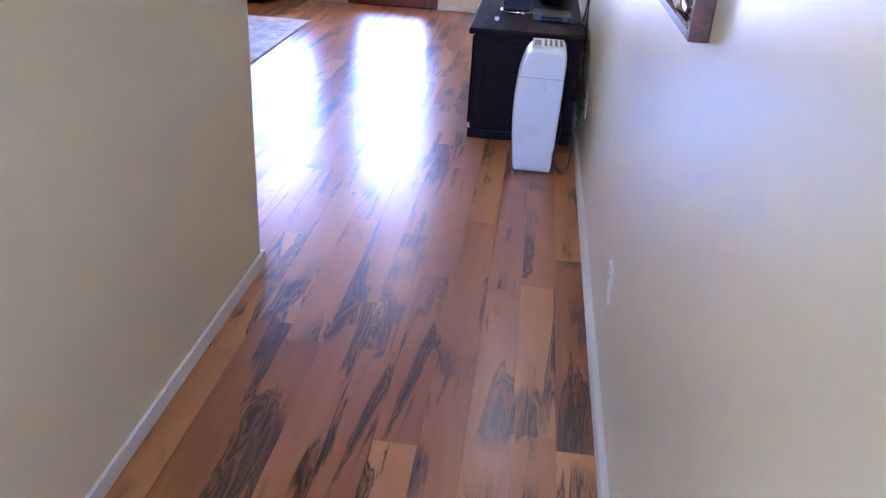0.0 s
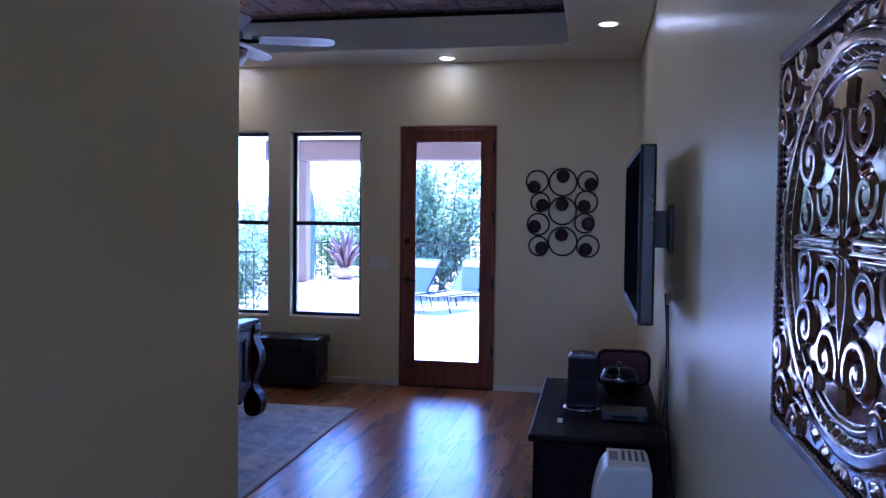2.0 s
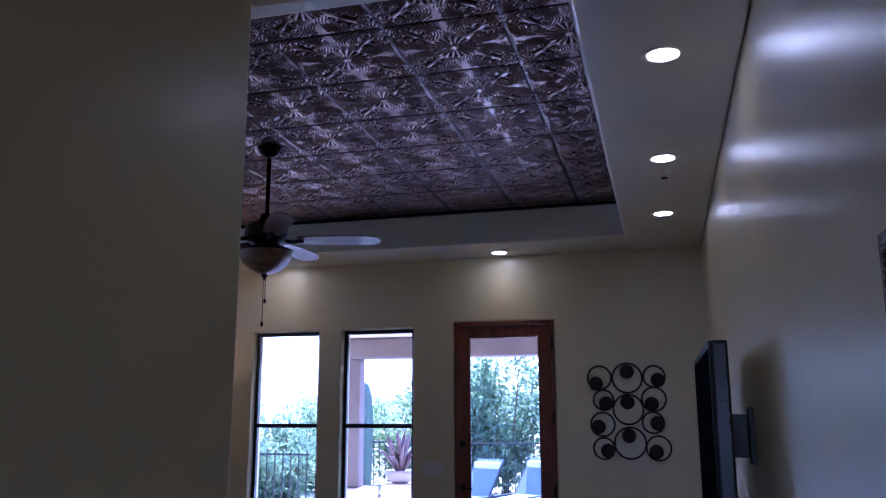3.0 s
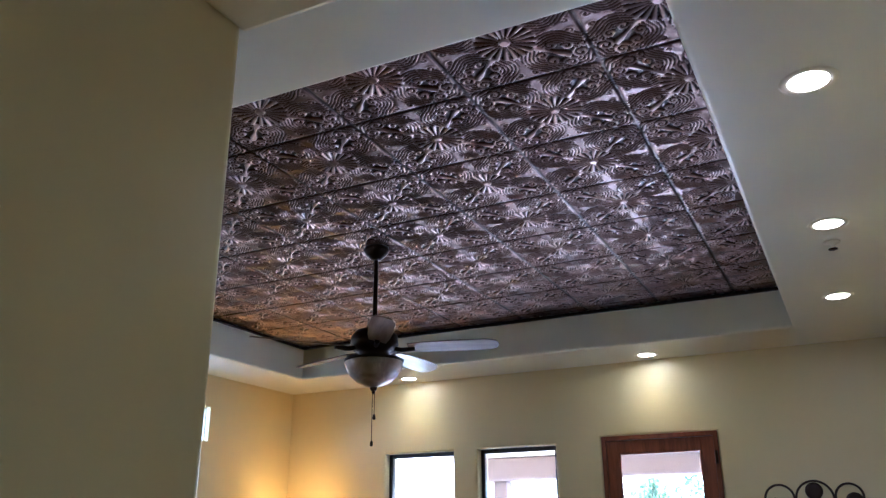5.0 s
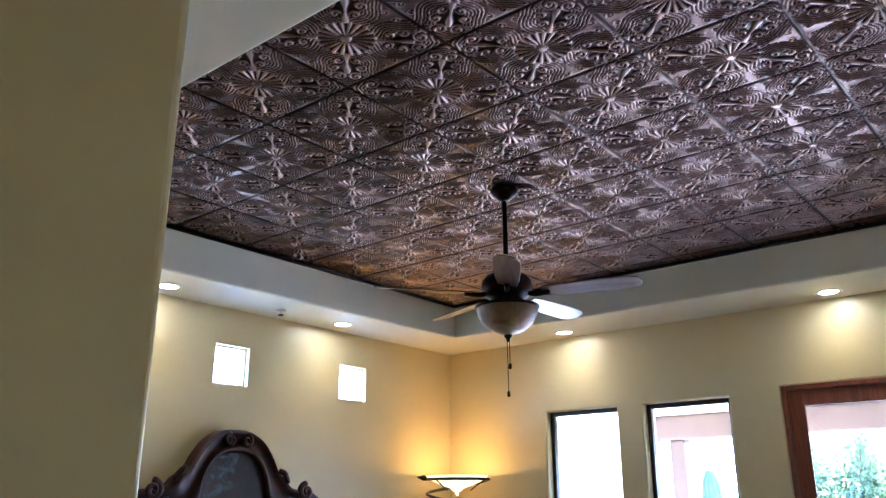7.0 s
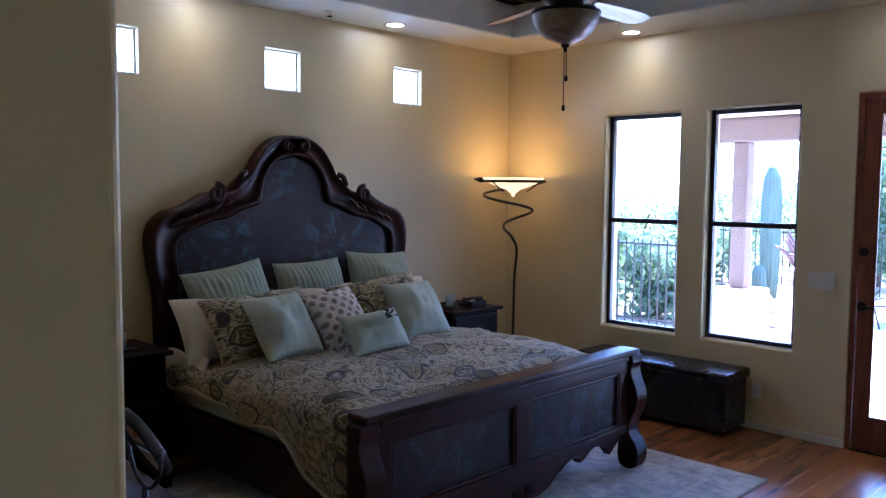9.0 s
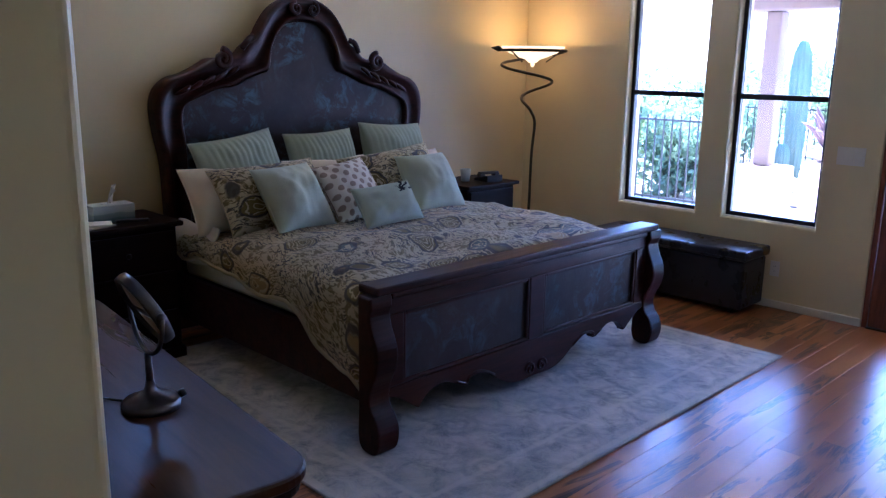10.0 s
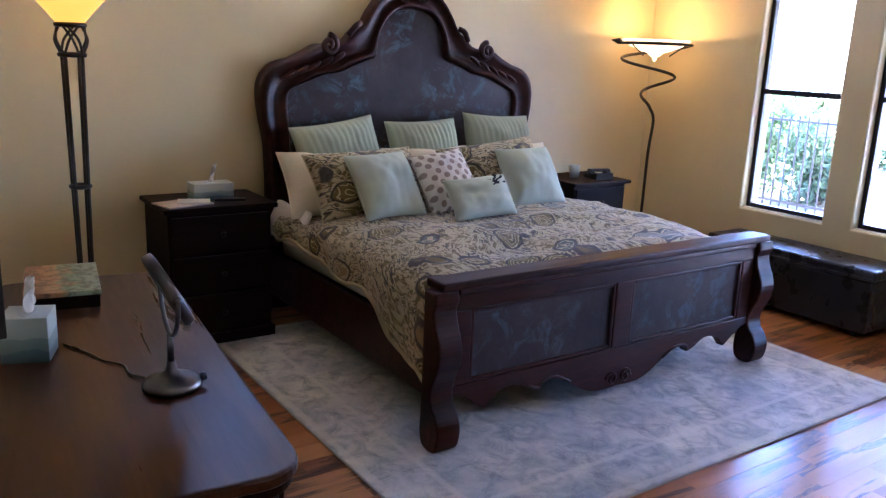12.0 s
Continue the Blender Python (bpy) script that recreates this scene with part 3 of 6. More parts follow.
# planter with an agave on a pedestal
pl = thing("planter", -4.03, 4.0, GZ, "red agave in a stone bowl on a pedestal", "planter")
part("pedestal", box(-0.21, 0.21, -0.21, 0.21, 0, 0.82, 0.02), PEACH, pl)
part("bowl", lathe([(0.1, 0.823), (0.17, 0.87), (0.21, 0.95), (0.215, 1.0), (0.19, 1.0), (0.15, 0.96), (0.001, 0.95)], 24), painted("bowl_stone", (0.34, 0.26, 0.22), 0.8, 0.1, 0.4, 30, "Object"), pl, "", True)
AG = painted("agave_leaf", (0.14, 0.075, 0.072), 0.55, 0.2, 0.2, 12, "Object")
for i in range(16):
    a, tilt = i * 2.4, 0.12 + 0.055 * i
    L = 0.62 - 0.012 * i
    out = math.sin(tilt) * L
    bm = tube(smooth_line([(0.02 * math.cos(a), 0.02 * math.sin(a), 0.955), (out * 0.5 * math.cos(a), out * 0.5 * math.sin(a), 0.955 + L * 0.55 * math.cos(tilt * 0.7)), (out * math.cos(a), out * math.sin(a), 0.955 + L * math.cos(tilt))], 4),
              [0.02, 0.028, 0.034, 0.036, 0.034, 0.03, 0.022, 0.012, 0.002], 6)
    part("leaf", bm, AG, pl, smooth=True)

# boulders
ROCK = painted("boulder", (0.36, 0.25, 0.19), 0.9, 0.2, 0.8, 14, "Object", 0.02)
for i, (x, y, s) in enumerate(((-5.15, 6.2, 0.24), (-4.9, 5.6, 0.18), (-5.5, 6.9, 0.2), (-4.55, 5.1, 0.15), (-5.9, 7.2, 0.26))):
    bm = bmesh.new()
    bmesh.ops.create_icosphere(bm, subdivisions=3, radius=s)
    for v in bm.verts:
        v.co *= 1 + 0.25 * noise.noise(v.co * 5 + Vector((i * 3, 0, 0)))
        v.co.z = max(v.co.z * 0.75, -s * 0.4)
    single("boulder", bm, ROCK, "rough brown desert boulder on the patio", "rock", "boulders by the planter", smooth=True, m=pose(x, y, GZ + s * 0.4, 0, 0, i * 50))

# sun loungers
SLING = painted("grey_sling", (0.22, 0.23, 0.26), 0.8, 0.06, 0.3, 200, "Object")
lg = thing("sun_lounger", -3.75, 7.4, GZ, "grey sling sun lounger with a raised back", "lounger", "loungers on the patio", rz=-25)
part("seat", sheet(4, 10, lambda u, v: (u * 0.6 - 0.3, -v * 1.25, 0.33 - 0.03 * math.sin(v * 3.1))), SLING, lg)
part("backrest", sheet(4, 8, lambda u, v: (u * 0.6 - 0.3, v * 0.5, 0.33 + v * 0.62)), SLING, lg)
for s in (-0.31, 0.31):
    part("rail", tube([(s, -1.28, 0.33), (s, 0.02, 0.33), (s, 0.52, 0.96)], 0.018, 8), BLACK_IRON, lg)
    for y0 in (-1.0, 0.1):
        part("leg", tube([(s, y0, 0.33), (s, y0 + 0.12, 0.0)], 0.015, 8), BLACK_IRON, lg)
part("headrest", box(-0.28, 0.28, 0.34, 0.5, 0.78, 0.9, 0.04), painted("white_cushion", (0.7, 0.7, 0.68), 0.9), lg, "white cushion")
copy_thing(lg, pose(-2.85, 7.9, GZ, 0, 0, -25))

# distant hills
HILL = painted("hill_scrub", (0.16, 0.17, 0.15), 1.0, 0.2, 0.2, 0.5)
for k, (y, top) in enumerate(((150, 7), (300, 9))):
    rr = np.random.RandomState(k + 3)
    ph = rr.uniform(0, 6.3, 5)
    me = sheet(120, 4, lambda u, v: ((u - 0.5) * 900, y + v * 60, GZ - 0.6 + v * top * (0.75 + 0.3 * math.sin(u * 23 + ph[0]) + 0.2 * math.sin(u * 51 + ph[1]) + 0.06 * math.sin(u * 160 + ph[2]))))
    single("backdrop_hills", me, HILL, "hazy scrub-covered desert hills", "hills", kind="structure")

# daylight at the glass blocks
for y0, y1 in BLOCKS:
    a = new("block_daylight", bpy.data.lights.new("block_daylight", "AREA"))
    a.data.shape, a.data.size, a.data.size_y, a.data.energy, a.data.color = "RECTANGLE", 0.28, 0.28, BLOCK_W, DAY
    a.matrix_world = look((XL - 0.13, (y0 + y1) / 2, sum(BZ) / 2), (XL + 1, (y0 + y1) / 2, sum(BZ) / 2))

# added fill lamp in the unseen opening behind the hall, brightens the hall walls
a = new("rear_fill", bpy.data.lights.new("rear_fill", "AREA"))
a.data.shape, a.data.size, a.data.size_y, a.data.energy, a.data.color = "RECTANGLE", 0.95, 1.18, REAR_W, (1.0, 0.86, 0.66)
a.matrix_world = look((-0.64, YB - 0.1, 1.6), (-0.64, 0, 1.6))

# ---------------------------------------------------------------- rug
rg = Mat("faded_rug")
rv = rg.coords()
worn = rg.noise(rg.n("Mapping", Vector=rv, Scale=(1.0, 1.1, 1.0)).outputs[0], 8, 9, 0.72, 0.6)
orn = rg.n("TexVoronoi", Vector=rg.n("Mapping", Vector=rv, Scale=(3.0, 3.0, 1.0)).outputs[0], Scale=1.0).outputs["Distance"]
medal = rg.ramp(orn, [(0.12, 0.0), (0.17, 1.0), (0.24, 0.2), (0.33, 0.9), (0.42, 0.0)])
c = rg.ramp(worn, [(0.34, (0.17, 0.185, 0.21, 1)), (0.44, (0.38, 0.38, 0.37, 1)), (0.54, (0.58, 0.56, 0.51, 1)), (0.66, (0.70, 0.67, 0.60, 1))])
c = rg.mix(rg.math("MULTIPLY", medal, 0.5), c, (0.15, 0.19, 0.22, 1))
c = rg.mix(rg.ramp(rg.noise(rv, 2.2, 4, 0.6), [(0.42, 0.0), (0.62, 0.5)]), c, (0.26, 0.29, 0.34, 1))
c = rg.mix(rg.ramp(rg.noise(rv, 120, 3), [(0.4, 0.0), (0.7, 0.35)]), c, (0.52, 0.50, 0.45, 1))
far_x = rg.math("SUBTRACT", 2.62 / 2, rg.math("ABSOLUTE", rg.n("SeparateXYZ", Vector=rv).outputs[0]))
far_y = rg.math("SUBTRACT", 3.09 / 2, rg.math("ABSOLUTE", rg.n("SeparateXYZ", Vector=rv).outputs[1]))
edge_d = rg.math("MINIMUM", far_x, far_y)
border = rg.ramp(rg.math("ADD", edge_d, rg.math("MULTIPLY", rg.noise(rv, 30, 3), 0.02)), [(0.02, 0.0), (0.03, 0.55), (0.055, 0.55), (0.065, 0.0), (0.26, 0.0), (0.27, 0.5), (0.29, 0.5), (0.30, 0.0)])
c = rg.mix(border, c, (0.62, 0.60, 0.54, 1))
rg.set(Base_Color=c, Roughness=0.95, Sheen_Weight=0.2)
rg.bump(rg.noise(rv, 220, 3), 0.4, 0.004)
rug = thing("rug", -3.64, -2.585, 0, "faded blue-grey and cream patterned area rug under the bed", "rug", rz=RUG_TURN)
RW, RL = 2.62, 3.09
part("rug_body", box(-RW / 2, RW / 2, -RL / 2, RL / 2, 0.001, 0.011, 0.004), rg.m, rug)
BIND = painted("rug_binding", (0.34, 0.33, 0.30), 0.9, 0.1, 0.4, 150, "Object")
for s in (-1, 1):
    part("binding", tube([(s * RW / 2, -RL / 2, 0.006), (s * RW / 2, RL / 2, 0.006)], 0.006, 6), BIND, rug)
    part("binding", tube([(-RW / 2, s * RL / 2, 0.006), (RW / 2, s * RL / 2, 0.006)], 0.006, 6), BIND, rug)

# ---------------------------------------------------------------- bed
BX, BY = -3.08, -2.575          # face of the footboard, middle of the bed
bed = thing("bed", BX, BY, 0.012, "large carved dark walnut bed with distressed leather panels", "bed")
lea = Mat("distressed_leather")
lv = lea.coords()
pat = lea.ramp(lea.noise(lv, 8, 8, 0.75, 0.8), [(0.50, 0.0), (0.60, 0.6), (0.72, 1.0)])
lea.set(Base_Color=lea.mix(lea.math("MULTIPLY", pat, lea.ramp(lea.noise(lv, 2.0, 3), [(0.42, 0.08), (0.62, 0.75)])), lea.ramp(lea.noise(lv, 3, 5), [(0.35, (0.014, 0.009, 0.009, 1)), (0.7, (0.042, 0.026, 0.024, 1))]), (0.10, 0.165, 0.20, 1)))
lea.set(Roughness=lea.ramp(lea.noise(lv, 14, 4), [(0.3, 0.42), (0.7, 0.62)]), Specular_IOR_Level=0.3)
lea.bump(lea.noise(lv, 45, 5), 0.3, 0.003)
HBX = -5.22 - BX               # face of the headboard, in the bed's space
# headboard: outer and inner outline over the half width, mirrored
HALF = [(0.0, 2.150), (0.12, 2.140), (0.24, 2.075), (0.33, 1.965), (0.39, 1.865), (0.46, 1.825), (0.52, 1.765), (0.62, 1.745), (0.72, 1.735), (0.79, 1.695), (0.90, 1.645), (1.0, 1.615), (1.08, 1.545), (1.11, 1.44), (1.095, 1.28), (1.06, 1.08), (1.05, 0.7), (1.05, 0.0)]
INNER = [(0.0, 2.0), (0.12, 1.98), (0.21, 1.91), (0.265, 1.80), (0.28, 1.68), (0.34, 1.655), (0.44, 1.62), (0.53, 1.575), (0.66, 1.555), (0.80, 1.50), (0.90, 1.455), (0.925, 1.36), (0.91, 1.2), (0.90, 0.7), (0.90, 0.45)]


def mirrored(half, n=5):
    line = [(p.x, p.y) for p in smooth_line([(a, b, 0) for a, b in half], n)]
    return line + [(-a, b) for a, b in line[:0:-1]]


outer, inner = [[(a * 0.985 + 0.018, b) for a, b in mirrored(h)] for h in (HALF, INNER)]


def resampled(line, k):
    P = np.array(line)
    d = np.r_[0, np.cumsum(np.hypot(*np.diff(P, axis=0).T))]
    s = np.linspace(0, d[-1], k)
    return list(zip(np.interp(s, d, P[:, 0]), np.interp(s, d, P[:, 1])))


right_o, right_i = resampled([(p.x, p.y) for p in smooth_line([(a, b, 0) for a, b in HALF], 6)], 80), resampled([(p.x, p.y) for p in smooth_line([(a, b, 0) for a, b in INNER], 6)], 80)
bm = bmesh.new()
ring = []
# moulded section between the outlines: share of the way in, and how far it stands proud
SECTION = [(0.0, -0.09), (0.0, -0.01), (0.06, 0.012), (0.14, 0.02), (0.24, 0.012), (0.34, -0.004), (0.55, -0.012), (0.72, -0.004), (0.82, 0.014), (0.90, 0.018), (0.97, 0.006), (1.0, -0.025)]
full_o = right_o[::-1] + [(-a, b) for a, b in right_o[1:]]
full_i = right_i[::-1] + [(-a, b) for a, b in right_i[1:]]
for (oy, oz), (iy, iz) in zip(full_o, full_i):
    oy, iy = oy * 0.985 + 0.018, iy * 0.985 + 0.018
    ring.append([bm.verts.new((HBX + dx, oy + (iy - oy) * s, oz + (iz - oz) * s)) for s, dx in SECTION])
for a, b in zip(ring, ring[1:]):
    for k in range(len(SECTION) - 1):
        bm.faces.new((a[k], a[k + 1], b[k + 1], b[k]))
bmesh.ops.recalc_face_normals(bm, faces=bm.faces)
HS = Matrix.Scale(1.012, 4, (0, 0, 1)) @ Matrix.Scale(1.02, 4, (0, 1, 0))
part("headboard_frame", bm, BED_WOOD, bed, smooth=True, m=HS)
part("headboard_panel", prism([(a, b - 0.01) for a, b in inner], "x", HBX - 0.06, HBX - 0.022), lea.m, bed, "dark distressed leather panel", m=HS)
part("headboard_back", prism([(a * 0.99, b - 0.012 if b > 0.1 else b) for a, b in outer], "x", HBX - 0.10, HBX - 0.062), BED_WOOD, bed, m=HS)


def scroll(cy, cz, r, hand, turns=1.6, thick=0.024):
    pts, rad = [], []
    for i in range(33):
        t = i / 32
        a = hand * (t * turns * 2 * math.pi) + (math.pi / 2)
        q = r * (1 - 0.82 * t)
        pts.append((HBX + 0.012 + 0.012 * t, cy * 0.985 + 0.018 + q * math.cos(a), cz + q * math.sin(a)))
        rad.append(thick * (1 - 0.35 * t))
    return tube(pts, rad, 8)


for s in (-1, 1):
    part("scroll", scroll(s * 0.64, 1.735, 0.06, s, 1.5), BED_WOOD, bed, smooth=True, m=HS)
    part("scroll", scroll(s * 0.07, 2.075, 0.045, -s, 1.3, 0.016), BED_WOOD, bed, smooth=True, m=HS)
    # carved leaf below each scroll
    for k in range(5):
        t = k / 4
        part("carved_leaf", tube(smooth_line([(HBX + 0.012, s * (0.5 + 0.34 * t), 1.69 - 0.12 * t), (HBX + 0.026, s * (0.54 + 0.34 * t), 1.665 - 0.12 * t), (HBX + 0.008, s * (0.6 + 0.34 * t), 1.615 - 0.1 * t)], 4), [0.006, 0.012, 0.016, 0.017, 0.017, 0.016, 0.013, 0.009, 0.004], 6), BED_WOOD, bed, smooth=True, m=HS)
    part("crest_leaf", tube(smooth_line([(HBX + 0.01, s * 0.39, 1.88), (HBX + 0.03, s * 0.43, 1.86), (HBX + 0.012, s * 0.475, 1.80)], 5), 0.02, 8), BED_WOOD, bed, smooth=True, m=HS)

# footboard
FS = Matrix.Scale(1.05, 4, (0, 0, 1))
part("top_rail", box(-0.095, 0.045, -1.16, 1.16, 0.705, 0.742, 0.012, 3), BED_WOOD, bed, m=FS)
part("cap_moulding", box(-0.05, 0.028, -1.06, 1.06, 0.675, 0.7045, 0.01, 3), BED_WOOD, bed, m=FS)
frame_bm = bmesh.new()
for b in ((-1.09, 1.09, 0.605, 0.6745), (-1.09, -0.975, 0.27, 0.605), (0.975, 1.09, 0.27, 0.605), (-0.06, 0.06, 0.27, 0.605)):
    box(-0.035, 0.012, b[0], b[1], b[2], b[3], 0.006, 2, frame_bm)
part("footboard_frame", frame_bm, BED_WOOD, bed, m=FS)
for y0, y1 in ((-0.974, -0.061), (0.061, 0.974)):
    p = part("footboard_panel", box(-0.03, -0.008, y0, y1, 0.271, 0.604), lea.m, bed, "dark panel with pale marbled patina", m=FS)
    bead = bmesh.new()
    for b in ((y0, y0 + 0.018, 0.271, 0.604), (y1 - 0.018, y1, 0.271, 0.604), (y0 + 0.018, y1 - 0.018, 0.271, 0.289), (y0 + 0.018, y1 - 0.018, 0.586, 0.604)):
        box(-0.007, 0.008, b[0], b[1], b[2], b[3], 0.006, 2, bead)
    part("bead", bead, BED_WOOD, p)
# scalloped apron, drawn for one half and mirrored
AP = [(0.0, 0.062), (0.14, 0.06), (0.24, 0.085), (0.34, 0.14), (0.44, 0.185), (0.53, 0.178), (0.55, 0.15), (0.60, 0.165), (0.70, 0.205), (0.80, 0.19), (0.86, 0.145), (0.88, 0.128), (0.94, 0.165), (1.02, 0.215), (1.09, 0.23)]
low = [(p.x, p.y) for p in smooth_line([(a, b, 0) for a, b in AP], 4)]
outline = [(-1.09, 0.2695)] + [(-a, b) for a, b in low[::-1]] + low[1:] + [(1.09, 0.2695)]
part("apron", prism(outline, "x", -0.035, 0.014, 0.006), BED_WOOD, bed, m=FS)
for s in (-1, 1):
    part("apron_edge", tube([(0.016, s * a, b + 0.012) for a, b in low[12:30]], 0.007, 6), BED_WOOD, bed, smooth=True, m=FS)
    part("scroll", tube([(0.02, s * (0.05 + 0.04 * (1 - i / 20) * math.cos(i * 0.5)), 0.11 + 0.04 * (1 - i / 20) * math.sin(i * 0.5)) for i in range(18)], 0.008, 6), BED_WOOD, bed, smooth=True, m=FS)
# posts with a scrolled foot, seen from the side
POST = [(-0.05, 0.7045), (0.04, 0.7045), (0.045, 0.66), (0.03, 0.62), (0.045, 0.56), (0.075, 0.5), (0.085, 0.44), (0.07, 0.37), (0.04, 0.31), (0.025, 0.25), (0.04, 0.2), (0.07, 0.17), (0.095, 0.11), (0.087, 0.045), (0.06, 0.006), (0.0, 0.0), (-0.04, 0.02), (-0.055, 0.07), (-0.054, 0.13), (-0.05, 0.2), (-0.05, 0.4)]
post = [(p.x, p.y) for p in smooth_line([(a, b, 0) for a, b in POST[1:-1]], 3)]
post = [(-0.05, 0.7045)] + post + [(-0.05, 0.4)]
for s in (-1, 1):
    part("post", prism(post, "y", s * 1.135 - 0.063, s * 1.135 + 0.063, 0.012, 3), BED_WOOD, bed, m=FS)
    part("side_rail", box(-2.1, -0.04, s * 1.06 - 0.02, s * 1.06 + 0.02, 0.16, 0.44, 0.008), BED_WOOD, bed)
part("mattress_base", box(-2.1, -0.06, -0.98, 0.98, 0.2, 0.4, 0.03), NIGHT_WOOD, bed)

sheetm = painted("cream_cotton", (0.66, 0.62, 0.54), 0.85, 0.05, 0.4, 60, "Object")
mat_ob = single("mattress", box(BX - 2.09, BX - 0.07, BY - 0.99, BY + 0.99, 0.413, 0.70, 0.07, 4), sheetm, "mattress under cream cotton sheets", "mattress", smooth=True)

# paisley duvet
du = Mat("paisley_cotton")
dv = du.coords(kind="UV")
warp = du.n("VectorMath", i0=dv, i1=du.n("VectorMath", i0=du.noise(dv, 2.2, 3, 0.5, 0.0, "Color"), i1=(0.35, 0.35, 0.0)).outputs[0]).outputs[0]
for node in du.t.nodes:
    if node.bl_idname == "ShaderNodeVectorMath" and node.inputs[1].default_value[0] > 0.3:
        node.operation = "MULTIPLY"
cream, olive, teal, ink, tan = (0.42, 0.37, 0.225, 1), (0.13, 0.104, 0.03, 1), (0.075, 0.105, 0.10, 1), (0.016, 0.02, 0.034, 1), (0.28, 0.205, 0.095, 1)
big = du.n("TexVoronoi", Vector=warp, Scale=4.6, Randomness=0.95)
dist, cell = big.outputs["Distance"], du.n("SeparateColor", Color=big.outputs["Color"]).outputs[0]
small = du.n("TexVoronoi", Vector=warp, Scale=27.0).outputs["Distance"]
strokes = du.noise(du.n("Mapping", Vector=warp, Scale=(1.0, 2.6, 1.0)).outputs[0], 24, 3, 0.6, 1.0)
ground = du.mix(du.ramp(small, [(0.28, 0.8), (0.36, 0.0)]), cream, olive)
ground = du.mix(du.ramp(strokes, [(0.515, 0.0), (0.545, 0.92)]), ground, du.mix(du.ramp(du.noise(dv, 6, 2), [(0.42, 0.0), (0.52, 0.85)]), ink, olive))
fill = du.ramp(cell, [(0.0, olive), (0.3, teal), (0.48, tan), (0.7, olive), (0.86, tan)], "CONSTANT")
petals = du.ramp(du.math("FRACT", du.math("MULTIPLY", du.math("ADD", dist, du.math("MULTIPLY", small, 0.10)), 12.0)), [(0.0, 1.0), (0.34, 1.0), (0.40, 0.0), (0.62, 0.0), (0.7, 1.0)])
motif = du.mix(petals, cream, fill)
motif = du.mix(du.ramp(small, [(0.2, 0.7), (0.27, 0.0)]), motif, ink)
c = du.mix(du.ramp(dist, [(0.40, 1.0), (0.43, 0.0)]), ground, motif)
c = du.mix(du.ramp(dist, [(0.36, 0.0), (0.385, 0.9), (0.42, 0.9), (0.44, 0.0)]), c, ink)
du.set(Base_Color=c, Roughness=0.85, Sheen_Weight=0.15)
du.bump(du.noise(dv, 160, 3), 0.3, 0.002)
PAISLEY = du.m


def with_uv(me, uv):
    """Cloth coordinates in metres for each vertex, so that the print follows the cloth."""
    lay = me.uv_layers.new(name="cloth")
    idx = np.empty(len(me.loops), np.int32)
    me.loops.foreach_get("vertex_index", idx)
    lay.data.foreach_set("uv", np.asarray(uv, np.float32)[idx].ravel())
    return me


DX0, DX1, DN = BX - 1.98, BX - 0.10, 90


def duvet_point(u, v):
    x = DX0 + u * (DX1 - DX0)
    # half width over the top, then the drop at each side, deeper towards the foot
    foot = min(1.0, max(0.0, (u - 0.72) / 0.12))
    drop = 0.08 + 0.20 * u + 0.13 * foot * foot * (3 - 2 * foot) + 0.012 * math.sin(u * 17)
    s = (v - 0.5) * 2
    half = 1.095 + 0.015 * u
    reach = half + drop
    d = abs(s) * reach
    bulge = 0.05 * math.sin(min(1, d / half) * math.pi * 0.5)
    wr = 0.03 * noise.noise(Vector((x * 2.5, s * 3.2, 0))) - 0.03 * abs(noise.noise(Vector((x * 4.0 + s, s * 1.6, 7)))) + 0.018 * noise.noise(Vector((x * 7, s * 3.0, 4))) + 0.006 * noise.noise(Vector((x * 18, s * 10, 9)))
    top = 0.78 + 0.035 * (1 - (2 * u - 1) ** 2) + wr
    R = 0.075
    if d < half - R:
        y, z = d, top - 0.05 * (d / half) ** 4
    else:
        e = d - (half - R)
        a = min(e / R, math.pi / 2)
        y = half - R + R * math.sin(a) + 0.014 * math.sin(x * 15) * min(1, e * 6)
        z = top - 0.05 - R * (1 - math.cos(a)) - max(0.0, e - R * math.pi / 2)
    if u > 0.93:
        z -= 0.05 * ((u - 0.93) / 0.07) ** 2
    if u < 0.05:
        z -= 0.03 * ((0.05 - u) / 0.05) ** 2
    return (x, BY + math.copysign(y, s), z)


me = sheet(DN, DN, duvet_point)
with_uv(me, [((DX0 + (i % (DN + 1)) / DN * (DX1 - DX0)), ((i // (DN + 1)) / DN - 0.5) * 2.5) for i in range((DN + 1) ** 2)])
duvet = tagged(new("duvet"), "rumpled paisley duvet in cream, olive and slate", "duvet")
dvt = part("cover", me, PAISLEY, duvet)
hem = [duvet_point(i / 60, 0.001) for i in range(61)]
part("hem", tube(hem, 0.012, 6), PAISLEY, duvet, smooth=True)
sol = dvt.modifiers.new("thickness", "SOLIDIFY")
sol.thickness, sol.offset = 0.035, -1
# sheet turned out below the duvet at the head
fold = single("bed_sheet", sheet(20, 10, lambda u, v: (BX - 2.07 + u * 0.5, BY - 1.0 - 0.055 * min(1, v * 2) , 0.78 - v * 0.22 + 0.01 * math.sin(u * 9))), sheetm, "cream cotton sheet hanging at the bed side", "bed sheet")
fold.modifiers.new("thickness", "SOLIDIFY").thickness = 0.012


